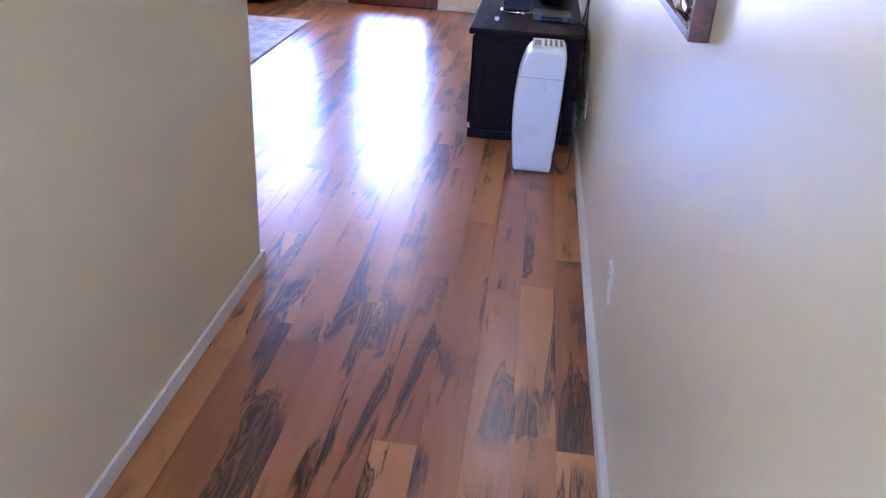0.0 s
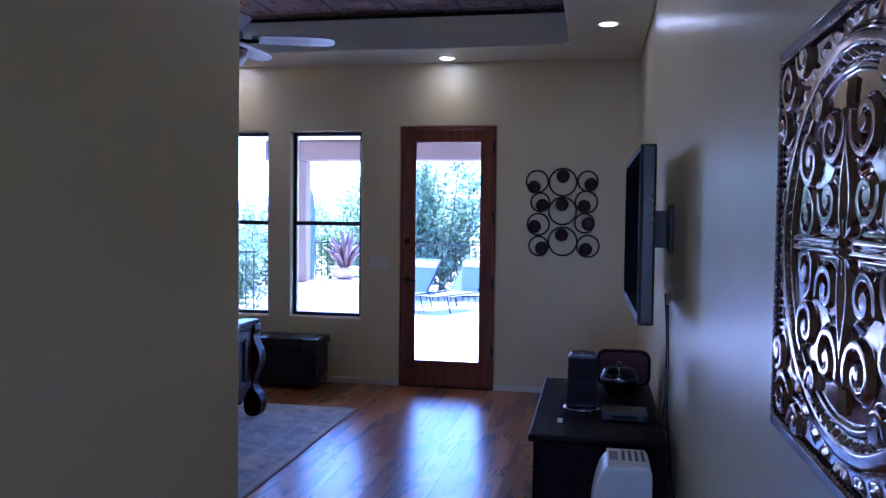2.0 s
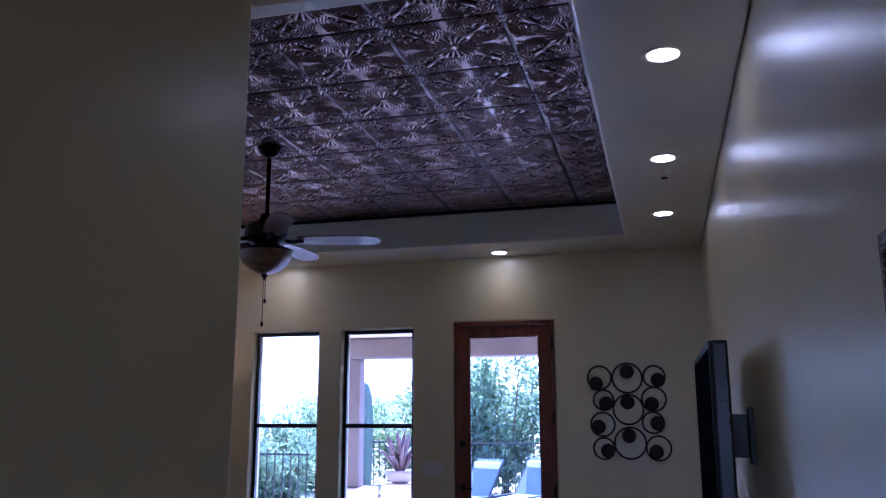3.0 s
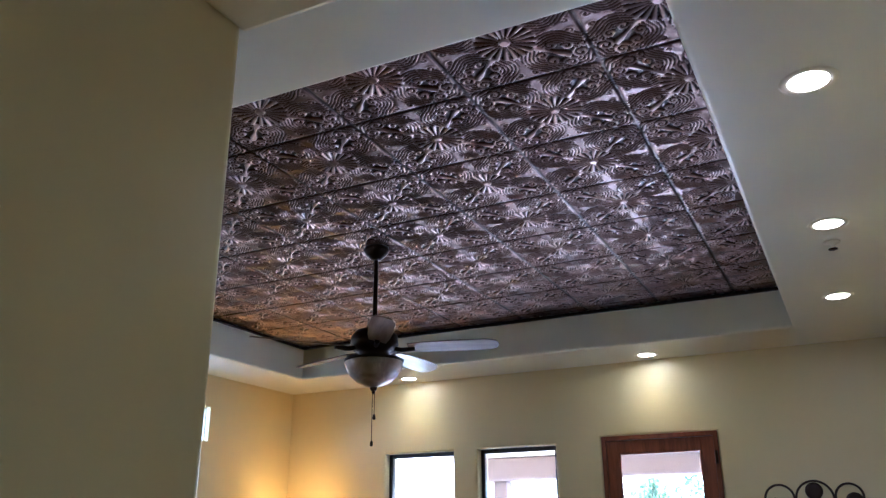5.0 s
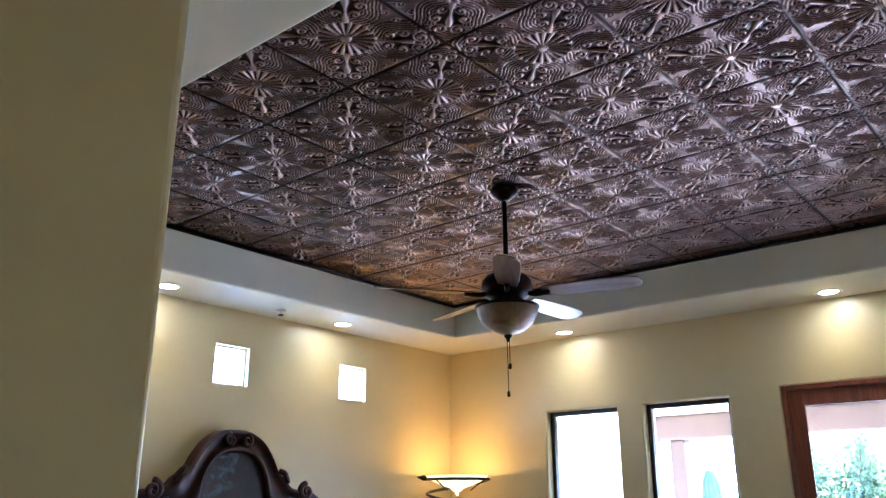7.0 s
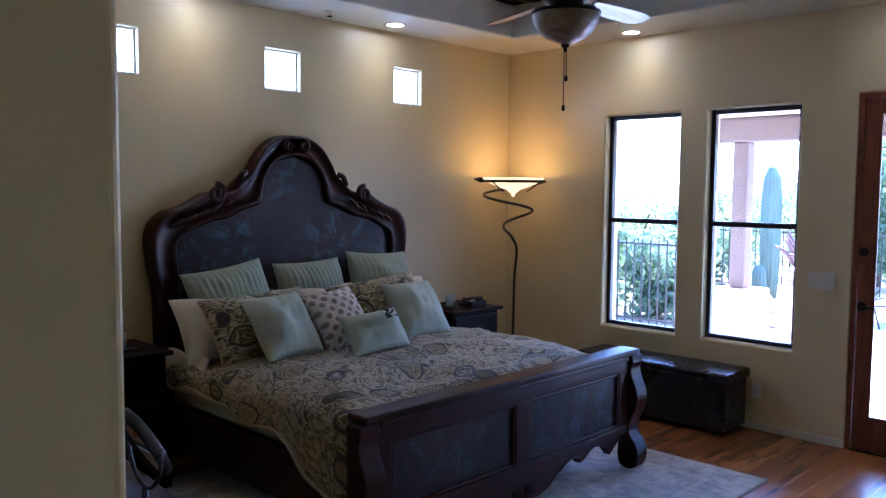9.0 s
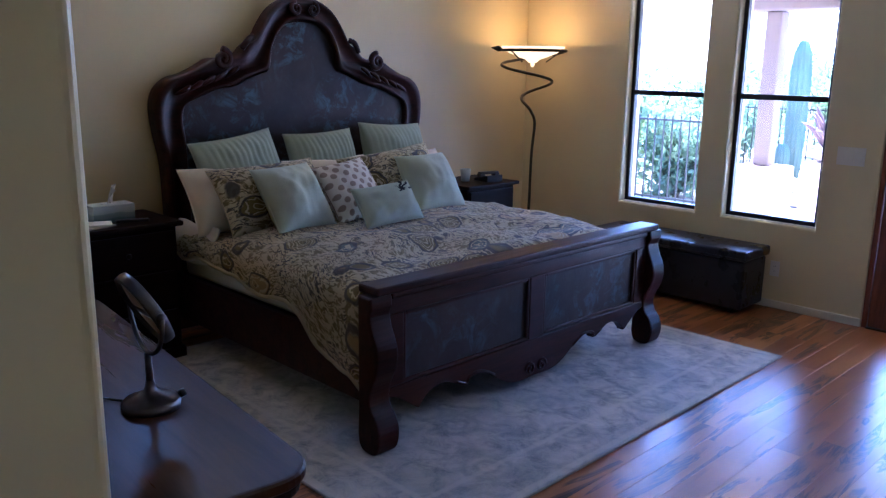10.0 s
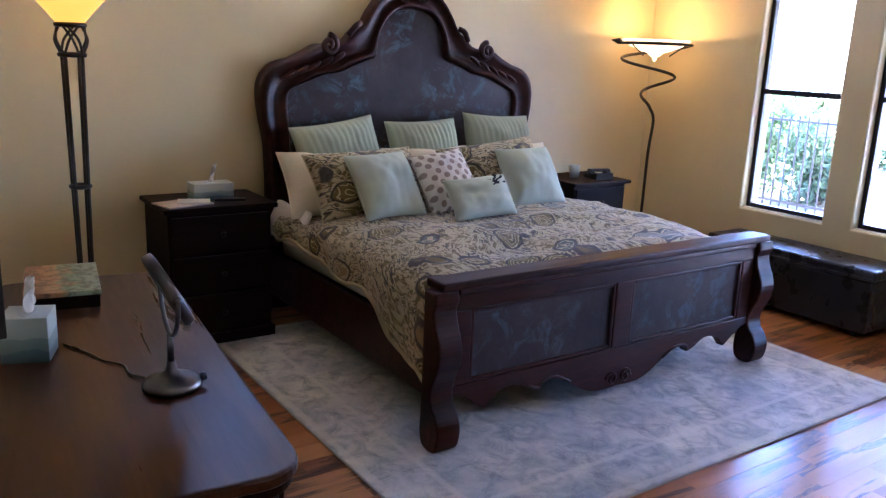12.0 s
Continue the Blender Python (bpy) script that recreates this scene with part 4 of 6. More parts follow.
# pillows
def pillow_mesh(w, h, t, ribs=0, n=28, seed=0):
    n = 64 if ribs else 36
    bm = bmesh.new()
    verts = {}
    for side in (1, -1):
        for i in range(n + 1):
            for j in range(n + 1):
                u, v = 2 * i / n - 1, 2 * j / n - 1
                edge = i in (0, n) or j in (0, n)
                if edge and side == -1:
                    verts[i, j, -1] = verts[i, j, 1]
                    continue
                pu = u * (1 - 0.06 * (1 - v * v))
                pv = v * (1 - 0.06 * (1 - u * u))
                z = 0.62 * t * (max(0, 1 - abs(u) ** 2.6) * max(0, 1 - abs(v) ** 2.6)) ** 0.55
                z += (0.026 * noise.noise(Vector((u * 1.8, v * 1.8, seed * 7.3 + side))) + 0.009 * noise.noise(Vector((u * 4, v * 3, seed * 3.1 + side)))) * (1 - max(abs(u), abs(v)) ** 4)
                if ribs:
                    z += 0.008 * abs(math.sin(ribs * math.pi * (u + 1) / 2)) * (1 - abs(u) ** 8) * (1 - abs(v) ** 8)
                verts[i, j, side] = bm.verts.new((pu * w / 2, side * z, pv * h / 2))
    for side in (1, -1):
        for i in range(n):
            for j in range(n):
                q = [verts[i, j, side], verts[i + 1, j, side], verts[i + 1, j + 1, side], verts[i, j + 1, side]]
                try:
                    bm.faces.new(q if side == -1 else q[::-1])
                except ValueError:
                    pass
    bmesh.ops.recalc_face_normals(bm, faces=bm.faces)
    me = mesh_of(bm, "pillow", True)
    co = np.empty(len(me.vertices) * 3)
    me.vertices.foreach_get("co", co)
    co = co.reshape(-1, 3)
    return with_uv(me, np.stack([co[:, 0] + seed * 1.37, co[:, 2] + seed * 0.71], 1))


SAGE = painted("sage_velvet", (0.33, 0.38, 0.285), 0.8, 0.08, 0.3, 90, "Object")
BLUE = painted("pale_aqua_linen", (0.45, 0.51, 0.42), 0.85, 0.06, 0.4, 120, "Object")
WHITE = painted("ivory_cotton", (0.68, 0.63, 0.50), 0.85, 0.04, 0.3, 60, "Object")
dots = Mat("dotted_cotton")
ddv = dots.n("Mapping", Vector=dots.coords(kind="UV"), Rotation=(0, 0, 0.78)).outputs[0]
vd = dots.n("TexVoronoi", Vector=ddv, Scale=17.0, Randomness=0.12).outputs["Distance"]
dots.set(Base_Color=dots.ramp(vd, [(0.30, (0.30, 0.24, 0.20, 1)), (0.36, (0.66, 0.62, 0.55, 1))]), Roughness=0.85)
PIPE = painted("sage_piping", (0.20, 0.27, 0.24), 0.8, 0.05, 0.1)


def pillow(name, label, x, y, z, w, h, t, material, lean=18, turn=0, roll=0, ribs=0, seed=0, group="pillows on the bed"):
    """A cushion that stands on its lower edge at (x, y, z) and leans back on the headboard."""
    m = pose(x, y, z + 0.058) @ pose(0, 0, 0, 0, 0, 90 + turn) @ pose(0, 0, 0, lean, 0, 0) @ pose(0, 0, h / 2 * 0.96, 0, roll, 0)
    p = tagged(new(name), label, "pillow", group)
    p.matrix_world = m
    me = pillow_mesh(w, h, t, ribs, seed=seed)
    part("cover", me, material, p)
    n = 40
    loop = []
    for k in range(4):
        for i in range(n // 4):
            s = -1 + 2 * i / (n // 4)
            u, v = ((s, -1), (1, s), (-s, 1), (-1, -s))[k]
            loop.append((u * (1 - 0.06 * (1 - v * v)) * w / 2, 0, v * (1 - 0.06 * (1 - u * u)) * h / 2))
    part("seam", tube(loop, 0.004, 5, True), material, p, smooth=True)
    return p


PZ = 0.755
pillow("euro_pillow", "ribbed sage green euro pillow against the headboard", -4.88, -3.21, 0.72, 0.62, 0.56, 0.2, SAGE, -20, 3, -7, 14, 1)
pillow("euro_pillow", "ribbed sage green euro pillow against the headboard", -4.90, -2.56, 0.73, 0.56, 0.545, 0.2, SAGE, -20, -2, -2, 14, 2)
pillow("euro_pillow", "ribbed sage green euro pillow against the headboard", -4.86, -1.94, 0.73, 0.60, 0.58, 0.2, SAGE, -19, 2, 3, 14, 3)
pillow("bed_pillow", "ivory cotton bed pillow beneath the shams", -4.75, -3.32, 0.69, 0.70, 0.44, 0.2, WHITE, -32, 0, 0, 0, 4)
pillow("bed_pillow", "ivory cotton bed pillow beneath the shams", -4.75, -2.58, 0.69, 0.70, 0.44, 0.2, WHITE, -32, 0, 0, 0, 5)
pillow("bed_pillow", "ivory cotton bed pillow beneath the shams", -4.75, -1.86, 0.69, 0.70, 0.44, 0.2, WHITE, -32, 0, 0, 0, 6)
pillow("paisley_sham", "paisley pillow sham in olive and slate", -4.53, -3.20, 0.72, 0.78, 0.44, 0.2, PAISLEY, -34, 2, -2, 0, 7)
pillow("paisley_sham", "paisley pillow sham in olive and slate", -4.53, -2.22, 0.72, 0.82, 0.46, 0.2, PAISLEY, -32, -3, -6, 0, 8)
pillow("throw_pillow", "plain pale aqua square throw pillow", -4.32, -3.19, 0.735, 0.43, 0.44, 0.18, BLUE, -36, 4, -2, 0, 9)
pillow("throw_pillow", "plain pale aqua square throw pillow", -4.30, -2.10, 0.735, 0.43, 0.44, 0.18, BLUE, -36, -4, -1, 0, 10)
pillow("dotted_pillow", "ivory square pillow with tan dots", -4.36, -2.74, 0.74, 0.42, 0.42, 0.16, dots.m, -36, 0, -7, 0, 11)
lum = pillow("lumbar_pillow", "small aqua lumbar pillow with embroidered dark flower", -4.10, -2.70, 0.745, 0.44, 0.27, 0.14, BLUE, -36, -6, -4, 0, 12)
INK = painted("ink_thread", (0.03, 0.04, 0.06), 0.8, 0.1, 0.2)
for k in range(7):
    a = k * 0.9
    part("embroidery", tube([(0.09 + 0.065 * math.cos(a + 0.5 * math.sin(j)) * j / 6, -0.083 + 0.008 * (j / 6), 0.05 + 0.055 * math.sin(a) * j / 6) for j in range(7)], 0.007, 5), INK, lum, "dark embroidered petal")

# ---------------------------------------------------------------- nightstands
def nightstand(y0, y1, label, k):
    n = thing("nightstand", -5.3, (y0 + y1) / 2, 0, label, "nightstand", "nightstands beside the bed")
    n.scale = (1, 1, k)
    w, dp = y1 - y0, 0.50
    part("top", box(0.0, dp + 0.02, -w / 2, w / 2, 0.775, 0.803, 0.01, 3), NIGHT_WOOD, n)
    part("body", box(0.0, dp - 0.025, -w / 2 + 0.03, w / 2 - 0.03, 0.07, 0.774, 0.006), NIGHT_WOOD, n)
    part("plinth", box(0.0, dp - 0.005, -w / 2 + 0.012, w / 2 - 0.012, 0.0, 0.0695, 0.01), NIGHT_WOOD, n)
    for z0, z1 in ((0.09, 0.30), (0.315, 0.525), (0.54, 0.75)):
        d = part("drawer", box(dp - 0.024, dp - 0.004, -w / 2 + 0.05, w / 2 - 0.05, z0, z1, 0.007, 2), NIGHT_WOOD, n)
        part("knob", lathe([(0.001, 0), (0.009, 0), (0.008, 0.012), (0.016, 0.02), (0.013, 0.028), (0.001, 0.03)], 12), BRONZE, d, "", True, pose(dp - 0.004, 0, (z0 + z1) / 2, 0, 90, 0))
    return n


nightstand(-4.41, -3.74, "espresso wood nightstand holding a tissue box", 1.05)
nightstand(-1.33, -0.71, "espresso wood nightstand holding a telephone", 1.015)

# ---------------------------------------------------------------- black bench chest under the windows
LEATHER = Mat("black_leather")
bv = LEATHER.coords()
LEATHER.set(Base_Color=LEATHER.ramp(LEATHER.noise(bv, 6, 5), [(0.3, (0.008, 0.008, 0.01, 1)), (0.7, (0.022, 0.02, 0.022, 1))]), Roughness=LEATHER.ramp(LEATHER.noise(bv, 9, 4), [(0.3, 0.22), (0.7, 0.4)]), Specular_IOR_Level=0.35)
LEATHER.bump(LEATHER.noise(bv, 120, 3), 0.1, 0.002)
ch = thing("storage_bench", -3.56, -0.215, 0, "long black leather storage bench under the windows", "bench")
ch.scale = (1, 1, 1.12)
part("body", box(-0.64, 0.64, -0.185, 0.185, 0.03, 0.355, 0.02, 3), LEATHER.m, ch)
lid = part("lid", box(-0.66, 0.66, -0.205, 0.205, 0.357, 0.425, 0.025, 4), LEATHER.m, ch, "padded leather lid")
part("seam", tube([(-0.655, -0.206, 0.375), (0.655, -0.206, 0.375)], 0.004, 6), LEATHER.m, lid)
for x in (-0.55, 0.55):
    for y in (-0.14, 0.14):
        part("foot", lathe([(0.02, 0), (0.026, 0.03)], 12), BLACK_PLASTIC, ch, m=pose(x, y, 0))
for x in (-0.3, 0.3):
    part("button", lathe([(0.018, 0.422), (0.014, 0.428), (0.001, 0.43)], 12), LEATHER.m, ch, "", True, pose(x, 0, 0))

# ---------------------------------------------------------------- dresser in the foreground
dr = thing("dresser", -1.785, -4.945, 0, "brown stained wooden dresser with a rounded moulded top", "dresser", rz=DRESS_TURN)
# in its own space the front runs to -x and the depth to -y


def rounded_rect(x0, x1, y0, y1, r, n=8):
    out = []
    for cx, cy, a0 in ((x1 - r, y1 - r, 0), (x0 + r, y1 - r, 90), (x0 + r, y0 + r, 180), (x1 - r, y0 + r, 270)):
        out += [(cx + r * math.cos(radians(a0 + 90 * i / n)), cy + r * math.sin(radians(a0 + 90 * i / n))) for i in range(n + 1)]
    return out


DL_, DD = 1.75, 0.625
part("top", prism(rounded_rect(-DL_, 0, -DD, 0, 0.11), "z", 0.828, 0.86, 0.012, 3), DRESSER_WOOD, dr)
part("edge_moulding", prism(rounded_rect(-DL_ + 0.012, -0.012, -DD + 0.012, -0.012, 0.10), "z", 0.798, 0.8275, 0.01, 3), NIGHT_WOOD, dr)
part("body", prism(rounded_rect(-DL_ + 0.04, -0.04, -DD + 0.03, -0.04, 0.08), "z", 0.08, 0.7975), NIGHT_WOOD, dr)
part("plinth", prism(rounded_rect(-DL_ + 0.02, -0.02, -DD + 0.02, -0.02, 0.09), "z", 0.0, 0.0795, 0.012), NIGHT_WOOD, dr)
for i in range(2):
    for z0, z1 in ((0.12, 0.33), (0.35, 0.56), (0.58, 0.77)):
        x1 = -0.13 - i * 0.755
        dd = part("drawer", box(x1 - 0.735, x1, -0.038, -0.02, z0, z1, 0.006), NIGHT_WOOD, dr)
        for kx in (x1 - 0.18, x1 - 0.555):
            part("knob", lathe([(0.001, 0), (0.01, 0), (0.009, 0.012), (0.018, 0.022), (0.001, 0.032)], 12), BRONZE, dd, "", True, pose(kx, -0.02, (z0 + z1) / 2, -90, 0, 0))

# ---------------------------------------------------------------- television stand
ts = thing("tv_stand", -0.34, -3.19, 0, "dark espresso wooden television stand along the wall", "cabinet")
part("top", box(-0.325, 0.30, -0.69, 0.69, 0.60, 0.635, 0.01, 3), NIGHT_WOOD, ts)
part("body", box(-0.29, 0.29, -0.64, 0.64, 0.06, 0.5995, 0.006), NIGHT_WOOD, ts)
part("plinth", box(-0.30, 0.29, -0.65, 0.65, 0.0, 0.0595, 0.01), NIGHT_WOOD, ts)
part("side_panel", box(-0.24, 0.24, -0.648, -0.6405, 0.12, 0.54, 0.004), NIGHT_WOOD, ts)
for y0, y1 in ((-0.62, -0.01), (0.01, 0.62)):
    dd = part("door", box(-0.306, -0.2905, y0, y1, 0.08, 0.58, 0.006), NIGHT_WOOD, ts)
    part("knob", lathe([(0.001, 0), (0.009, 0), (0.015, 0.02), (0.001, 0.028)], 12), BRONZE, dd, "", True, pose(-0.306, y0 + (0.56 if y0 < -0.1 else 0.05), 0.34, 0, -90, 0))

# wall-mounted television on a swivel arm
DARKSCREEN = Mat("screen_glass")
DARKSCREEN.set(Base_Color=(0.01, 0.01, 0.013, 1), Roughness=0.5, Specular_IOR_Level=0.0)
tvt = tagged(new("television"), "slim black wall-mounted flat television, switched off", "television")
tvt.matrix_world = pose(-0.19, -4.03, 1.172, 0, 0, 0.4)
part("casing", box(0.0, 0.062, 0, 1.34, 0, 0.775, 0.01, 2), BLACK_PLASTIC, tvt)
part("bezel", box(-0.006, -0.0005, 0, 1.34, 0, 0.775, 0.002, 1), painted("brown_bezel", (0.02, 0.012, 0.011), 0.6, 0.1, 0.02), tvt, "dark brown bezel")
part("screen", box(-0.008, -0.0065, 0.03, 1.31, 0.05, 0.745), DARKSCREEN.m, tvt, "dark glossy screen")
part("rear_hump", box(0.0625, 0.075, 0.25, 1.1, 0.12, 0.6, 0.006), BLACK_PLASTIC, tvt)
mt = tagged(new("wall_mount"), "black steel swivel bracket behind the television", "bracket")
mt.matrix_world = pose(-0.002, -3.42, 1.58)
part("wall_plate", box(-0.02, 0.0, -0.05, 0.05, -0.12, 0.12, 0.004), BLACK_IRON, mt)
part("arm", box(-0.113, -0.0205, -0.03, 0.03, -0.04, 0.04, 0.006), BLACK_IRON, mt)
part("tilt_head", box(-0.106, -0.03, -0.1, -0.031, -0.09, 0.09, 0.006), BLACK_IRON, mt)

# ---------------------------------------------------------------- portable air conditioner tower
ac = thing("air_purifier", -0.255, -4.19, 0, "white plastic tower air purifier on the floor", "air purifier")
PROF = [(-0.085, 0.004), (-0.10, 0.03), (-0.118, 0.2), (-0.125, 0.38), (-0.117, 0.52), (-0.095, 0.62), (-0.07, 0.672), (-0.03, 0.69), (0.09, 0.69), (0.112, 0.67), (0.118, 0.6), (0.112, 0.3), (0.1, 0.03), (0.085, 0.004)]
PROF = [(a, b * 0.93) for a, b in PROF]
line = [(p.x, p.y) for p in smooth_line([(a, b, 0) for a, b in PROF], 4)]
part("shell", prism(line, "y", -0.12, 0.13, 0.018, 3), WHITE_PLASTIC, ac)
part("top_cap", box(-0.06, 0.10, -0.105, 0.115, 0.640, 0.650, 0.004, 2), WHITE_PLASTIC, ac)
for i in range(4):
    part("vent", box(0.0 + i * 0.026, 0.013 + i * 0.026, -0.06, 0.08, 0.6505, 0.653, 0.001, 1), BLACK_PLASTIC, ac, "dark air slot")
part("control_panel", box(-0.05, -0.015, -0.06, 0.06, 0.6505, 0.652, 0.0007, 1), painted("grey_panel", (0.4, 0.4, 0.42), 0.25), ac, "grey control strip")
part("front_seam", tube([(-0.118, -0.121, 0.5), (0.117, -0.121, 0.5)], 0.0015, 5), painted("seam_grey", (0.3, 0.3, 0.3), 0.6), ac)
for x in (-0.08, 0.08):
    part("foot", box(x - 0.02, x + 0.02, -0.1, 0.1, 0.0, 0.0045), BLACK_PLASTIC, ac)
cord = smooth_line([(-0.14, -4.06, 0.3), (-0.12, -4.2, 0.22), (-0.15, -4.33, 0.1), (-0.1, -4.35, 0.03), (-0.06, -4.2, 0.01), (-0.04, -4.12, 0.2), (-0.012, -4.13, 0.32)], 8)
single("power_cord", tube(cord, 0.004, 6), BLACK_PLASTIC, "thin grey power cord at the wall socket", "cable", smooth=True)

# ---------------------------------------------------------------- embossed panel on the wall
pn_ = tagged(new("wall_panel"), "square embossed copper relief panel in a dark frame", "wall art")
pn_.matrix_world = pose(-0.012, -6.36, 1.587)
PH, PW = 0.357, 0.445
cop = Mat("polished_copper_relief")
cv = cop.coords()
cop.set(Metallic=1.0, Roughness=cop.ramp(cop.noise(cv, 12, 4), [(0.3, 0.07), (0.7, 0.17)]))
cop.set(Base_Color=cop.ramp(cop.noise(cv, 8, 6, 0.7), [(0.35, (0.22, 0.15, 0.135, 1)), (0.65, (0.50, 0.42, 0.40, 1))]))


def ridge(dist, width):
    return np.clip(1.3 * (1 - (dist / width) ** 2), 0, 1)


def volute(u, v, cu, cv, size, hand, start, turns=1.35, width=0.034):
    """A rolled scroll: a ridge along a spiral round (cu, cv), ending in a bead."""
    r, phi = np.hypot(u - cu, v - cv), np.arctan2(v - cv, u - cu)
    h = ridge(r, 0.05)
    for k in range(3):
        ang = (hand * (phi - start)) % (2 * np.pi) + 2 * np.pi * k
        h = np.maximum(h, ridge(r - size * (1 - ang / (turns * 2 * np.pi + 1.2)), width) * (ang < turns * 2 * np.pi))
    return h


def panel_height(Y, Z):
    """Four-fold scrollwork inside a ring, on a smooth ground, with scrolls in the corners."""
    u, v = np.abs(Y / PW), np.abs(Z / PH)
    r, th = np.hypot(u, v), np.arctan2(v, u)
    h = np.maximum(ridge(r - 0.80, 0.045), 0.7 * ridge(r - 0.70, 0.02))
    for cu, cv, size, hand, start in ((0.17, 0.47, 0.14, 1, 2.6), (0.44, 0.38, 0.13, -1, 1.2), (0.20, 0.19, 0.11, -1, 0.4), (0.47, 0.12, 0.12, 1, 1.6), (0.34, 0.62, 0.07, -1, 0.2),
                                      (0.80, 0.80, 0.13, 1, 3.4), (0.58, 0.88, 0.09, -1, 0.3), (0.88, 0.58, 0.09, 1, 1.4)):
        h = np.maximum(h, volute(u, v, cu, cv, size, hand, start))
    stem = ridge(u - 0.03 * np.sin(v * 9) - 0.02, 0.022) * (v < 0.66) + ridge(v - 0.02, 0.02) * (u < 0.64)
    rosette = np.clip(0.5 + 0.7 * np.cos(8 * th), 0, 1) * np.clip((0.14 - r) / 0.03, 0, 1)
    leaf = np.clip(0.5 + 0.8 * np.cos(16 * th + 22 * r), 0, 1) * np.clip(1 - np.abs(r - 0.31) / 0.05, 0, 1) * 0.7
    beads = np.clip(0.5 + 0.8 * np.cos(72 * th), 0, 1) * np.clip(1 - np.abs(r - 0.755) / 0.022, 0, 1)
    rim = np.clip(0.5 + 0.8 * np.cos(40 * th + 30 * r), 0, 1) * np.clip(1 - np.abs(r - 0.90) / 0.035, 0, 1) * 0.6
    h = np.maximum.reduce([h, stem, rosette, leaf, beads, rim])
    return h * np.clip((0.985 - np.maximum(u, v)) / 0.03, 0, 1)


X, Y, H, F = relief_grid(-PW + 0.03, PW - 0.03, -PH + 0.03, PH - 0.03, 0.0026, panel_height)
V = np.stack([-0.021 - 0.009 * H, X, Y], -1).reshape(-1, 3)
part("relief", grid_mesh("relief", V, F, True), cop.m, pn_, "embossed copper scrollwork")
fr = bmesh.new()
for b in ((-PW, -PW + 0.018, -PH, PH), (PW - 0.018, PW, -PH, PH), (-PW + 0.018, PW - 0.018, -PH, -PH + 0.018), (-PW + 0.018, PW - 0.018, PH - 0.018, PH)):
    box(-0.027, 0.0115, b[0], b[1], b[2], b[3], 0.003, 2, fr)
part("frame", fr, wood("panel_frame_wood", srgb("5a2817"), srgb("2a120a"), 0.3, 1.0, 1), pn_, "dark red-brown frame")
part("backing", box(-0.019, 0.011, -PW + 0.018, PW - 0.018, -PH + 0.018, PH - 0.018), BLACK, pn_)
beads = bmesh.new()
for s in (-1, 1):
    for k in range(56):
        y = -PW + 0.024 + k * (2 * PW - 0.048) / 55
        merge(beads, lathe([(0.001, -0.006), (0.005, -0.003), (0.005, 0.003), (0.001, 0.006)], 6), pose(-0.026, y, s * (PH - 0.024), 20, 0, 0))
    for k in range(48):
        z = -PH + 0.03 + k * (2 * PH - 0.06) / 47
        merge(beads, lathe([(0.001, -0.006), (0.005, -0.003), (0.005, 0.003), (0.001, 0.006)], 6), pose(-0.026, s * (PW - 0.024), z, 90, 0, 0))
part("beading", beads, cop.m, pn_, smooth=True)

# ---------------------------------------------------------------- circle sculpture on the far wall
art = tagged(new("wall_sculpture"), "dark metal wall sculpture of rings and discs", "wall art")
art.matrix_world = pose(-0.675, 0, 1.68)
RUST = metal("brown_patina", (0.055, 0.042, 0.04, 1), 0.45)
CIR = [(-0.235, 0.29, 0.1, -0.03, -0.05), (-0.205, 0.1, 0.085, 0.02, -0.03), (-0.22, -0.105, 0.1, -0.035, -0.02), (-0.215, -0.305, 0.088, 0.03, -0.02),
       (0.0, 0.285, 0.125, 0.0, 0.055), (0.0, 0.02, 0.125, -0.005, 0.06), (0.005, -0.26, 0.13, -0.01, 0.06),
       (0.225, 0.295, 0.09, 0.03, -0.03), (0.215, 0.105, 0.1, -0.02, -0.04), (0.2, -0.09, 0.088, 0.035, -0.005), (0.235, -0.3, 0.1, -0.02, -0.03)]
for cx, cz, r, ox, oz in CIR:
    ringm = part("ring", tube([(cx + r * math.cos(i * math.pi / 18), -0.03, cz + r * math.sin(i * math.pi / 18)) for i in range(36)], 0.008, 8, True), RUST, art, smooth=True)
    part("disc", lathe([(0.001, 0.012), (0.036, 0.01), (0.06, 0.0), (0.06, -0.004), (0.001, -0.004)], 24), RUST, ringm, "dark patinated disc", True, pose(cx + ox, -0.033, cz + oz, 90, 0, 0))
    part("stud", tube([(cx, 0.0, cz + r), (cx, -0.03, cz + r)], 0.004, 6), RUST, ringm)

# ---------------------------------------------------------------- ceiling fan
fan = thing("ceiling_fan", -2.765, -2.672, 0, "bronze five-blade ceiling fan with a glass bowl light", "ceiling fan")
part("canopy", lathe([(0.001, 3.38), (0.075, 3.38), (0.078, 3.36), (0.06, 3.33), (0.03, 3.305), (0.014, 3.3)], 24), BRONZE, fan, "", True)
part("rod", tube([(0, 0, 3.31), (0, 0, 2.9)], 0.014, 12), BRONZE, fan, smooth=True)
part("motor_housing", lathe([(0.014, 2.93), (0.04, 2.92), (0.05, 2.88), (0.11, 2.86), (0.135, 2.83), (0.14, 2.78), (0.12, 2.745), (0.09, 2.735), (0.09, 2.70), (0.11, 2.69), (0.001, 2.688)], 28), BRONZE, fan, "", True)
ALAB = Mat("alabaster_glass")
av = ALAB.coords()
ALAB.set(Base_Color=ALAB.ramp(ALAB.noise(av, 9, 5, 0.6, 1.0), [(0.35, (0.17, 0.12, 0.085, 1)), (0.65, (0.34, 0.27, 0.2, 1))]), Roughness=0.35, Subsurface_Weight=0.2)
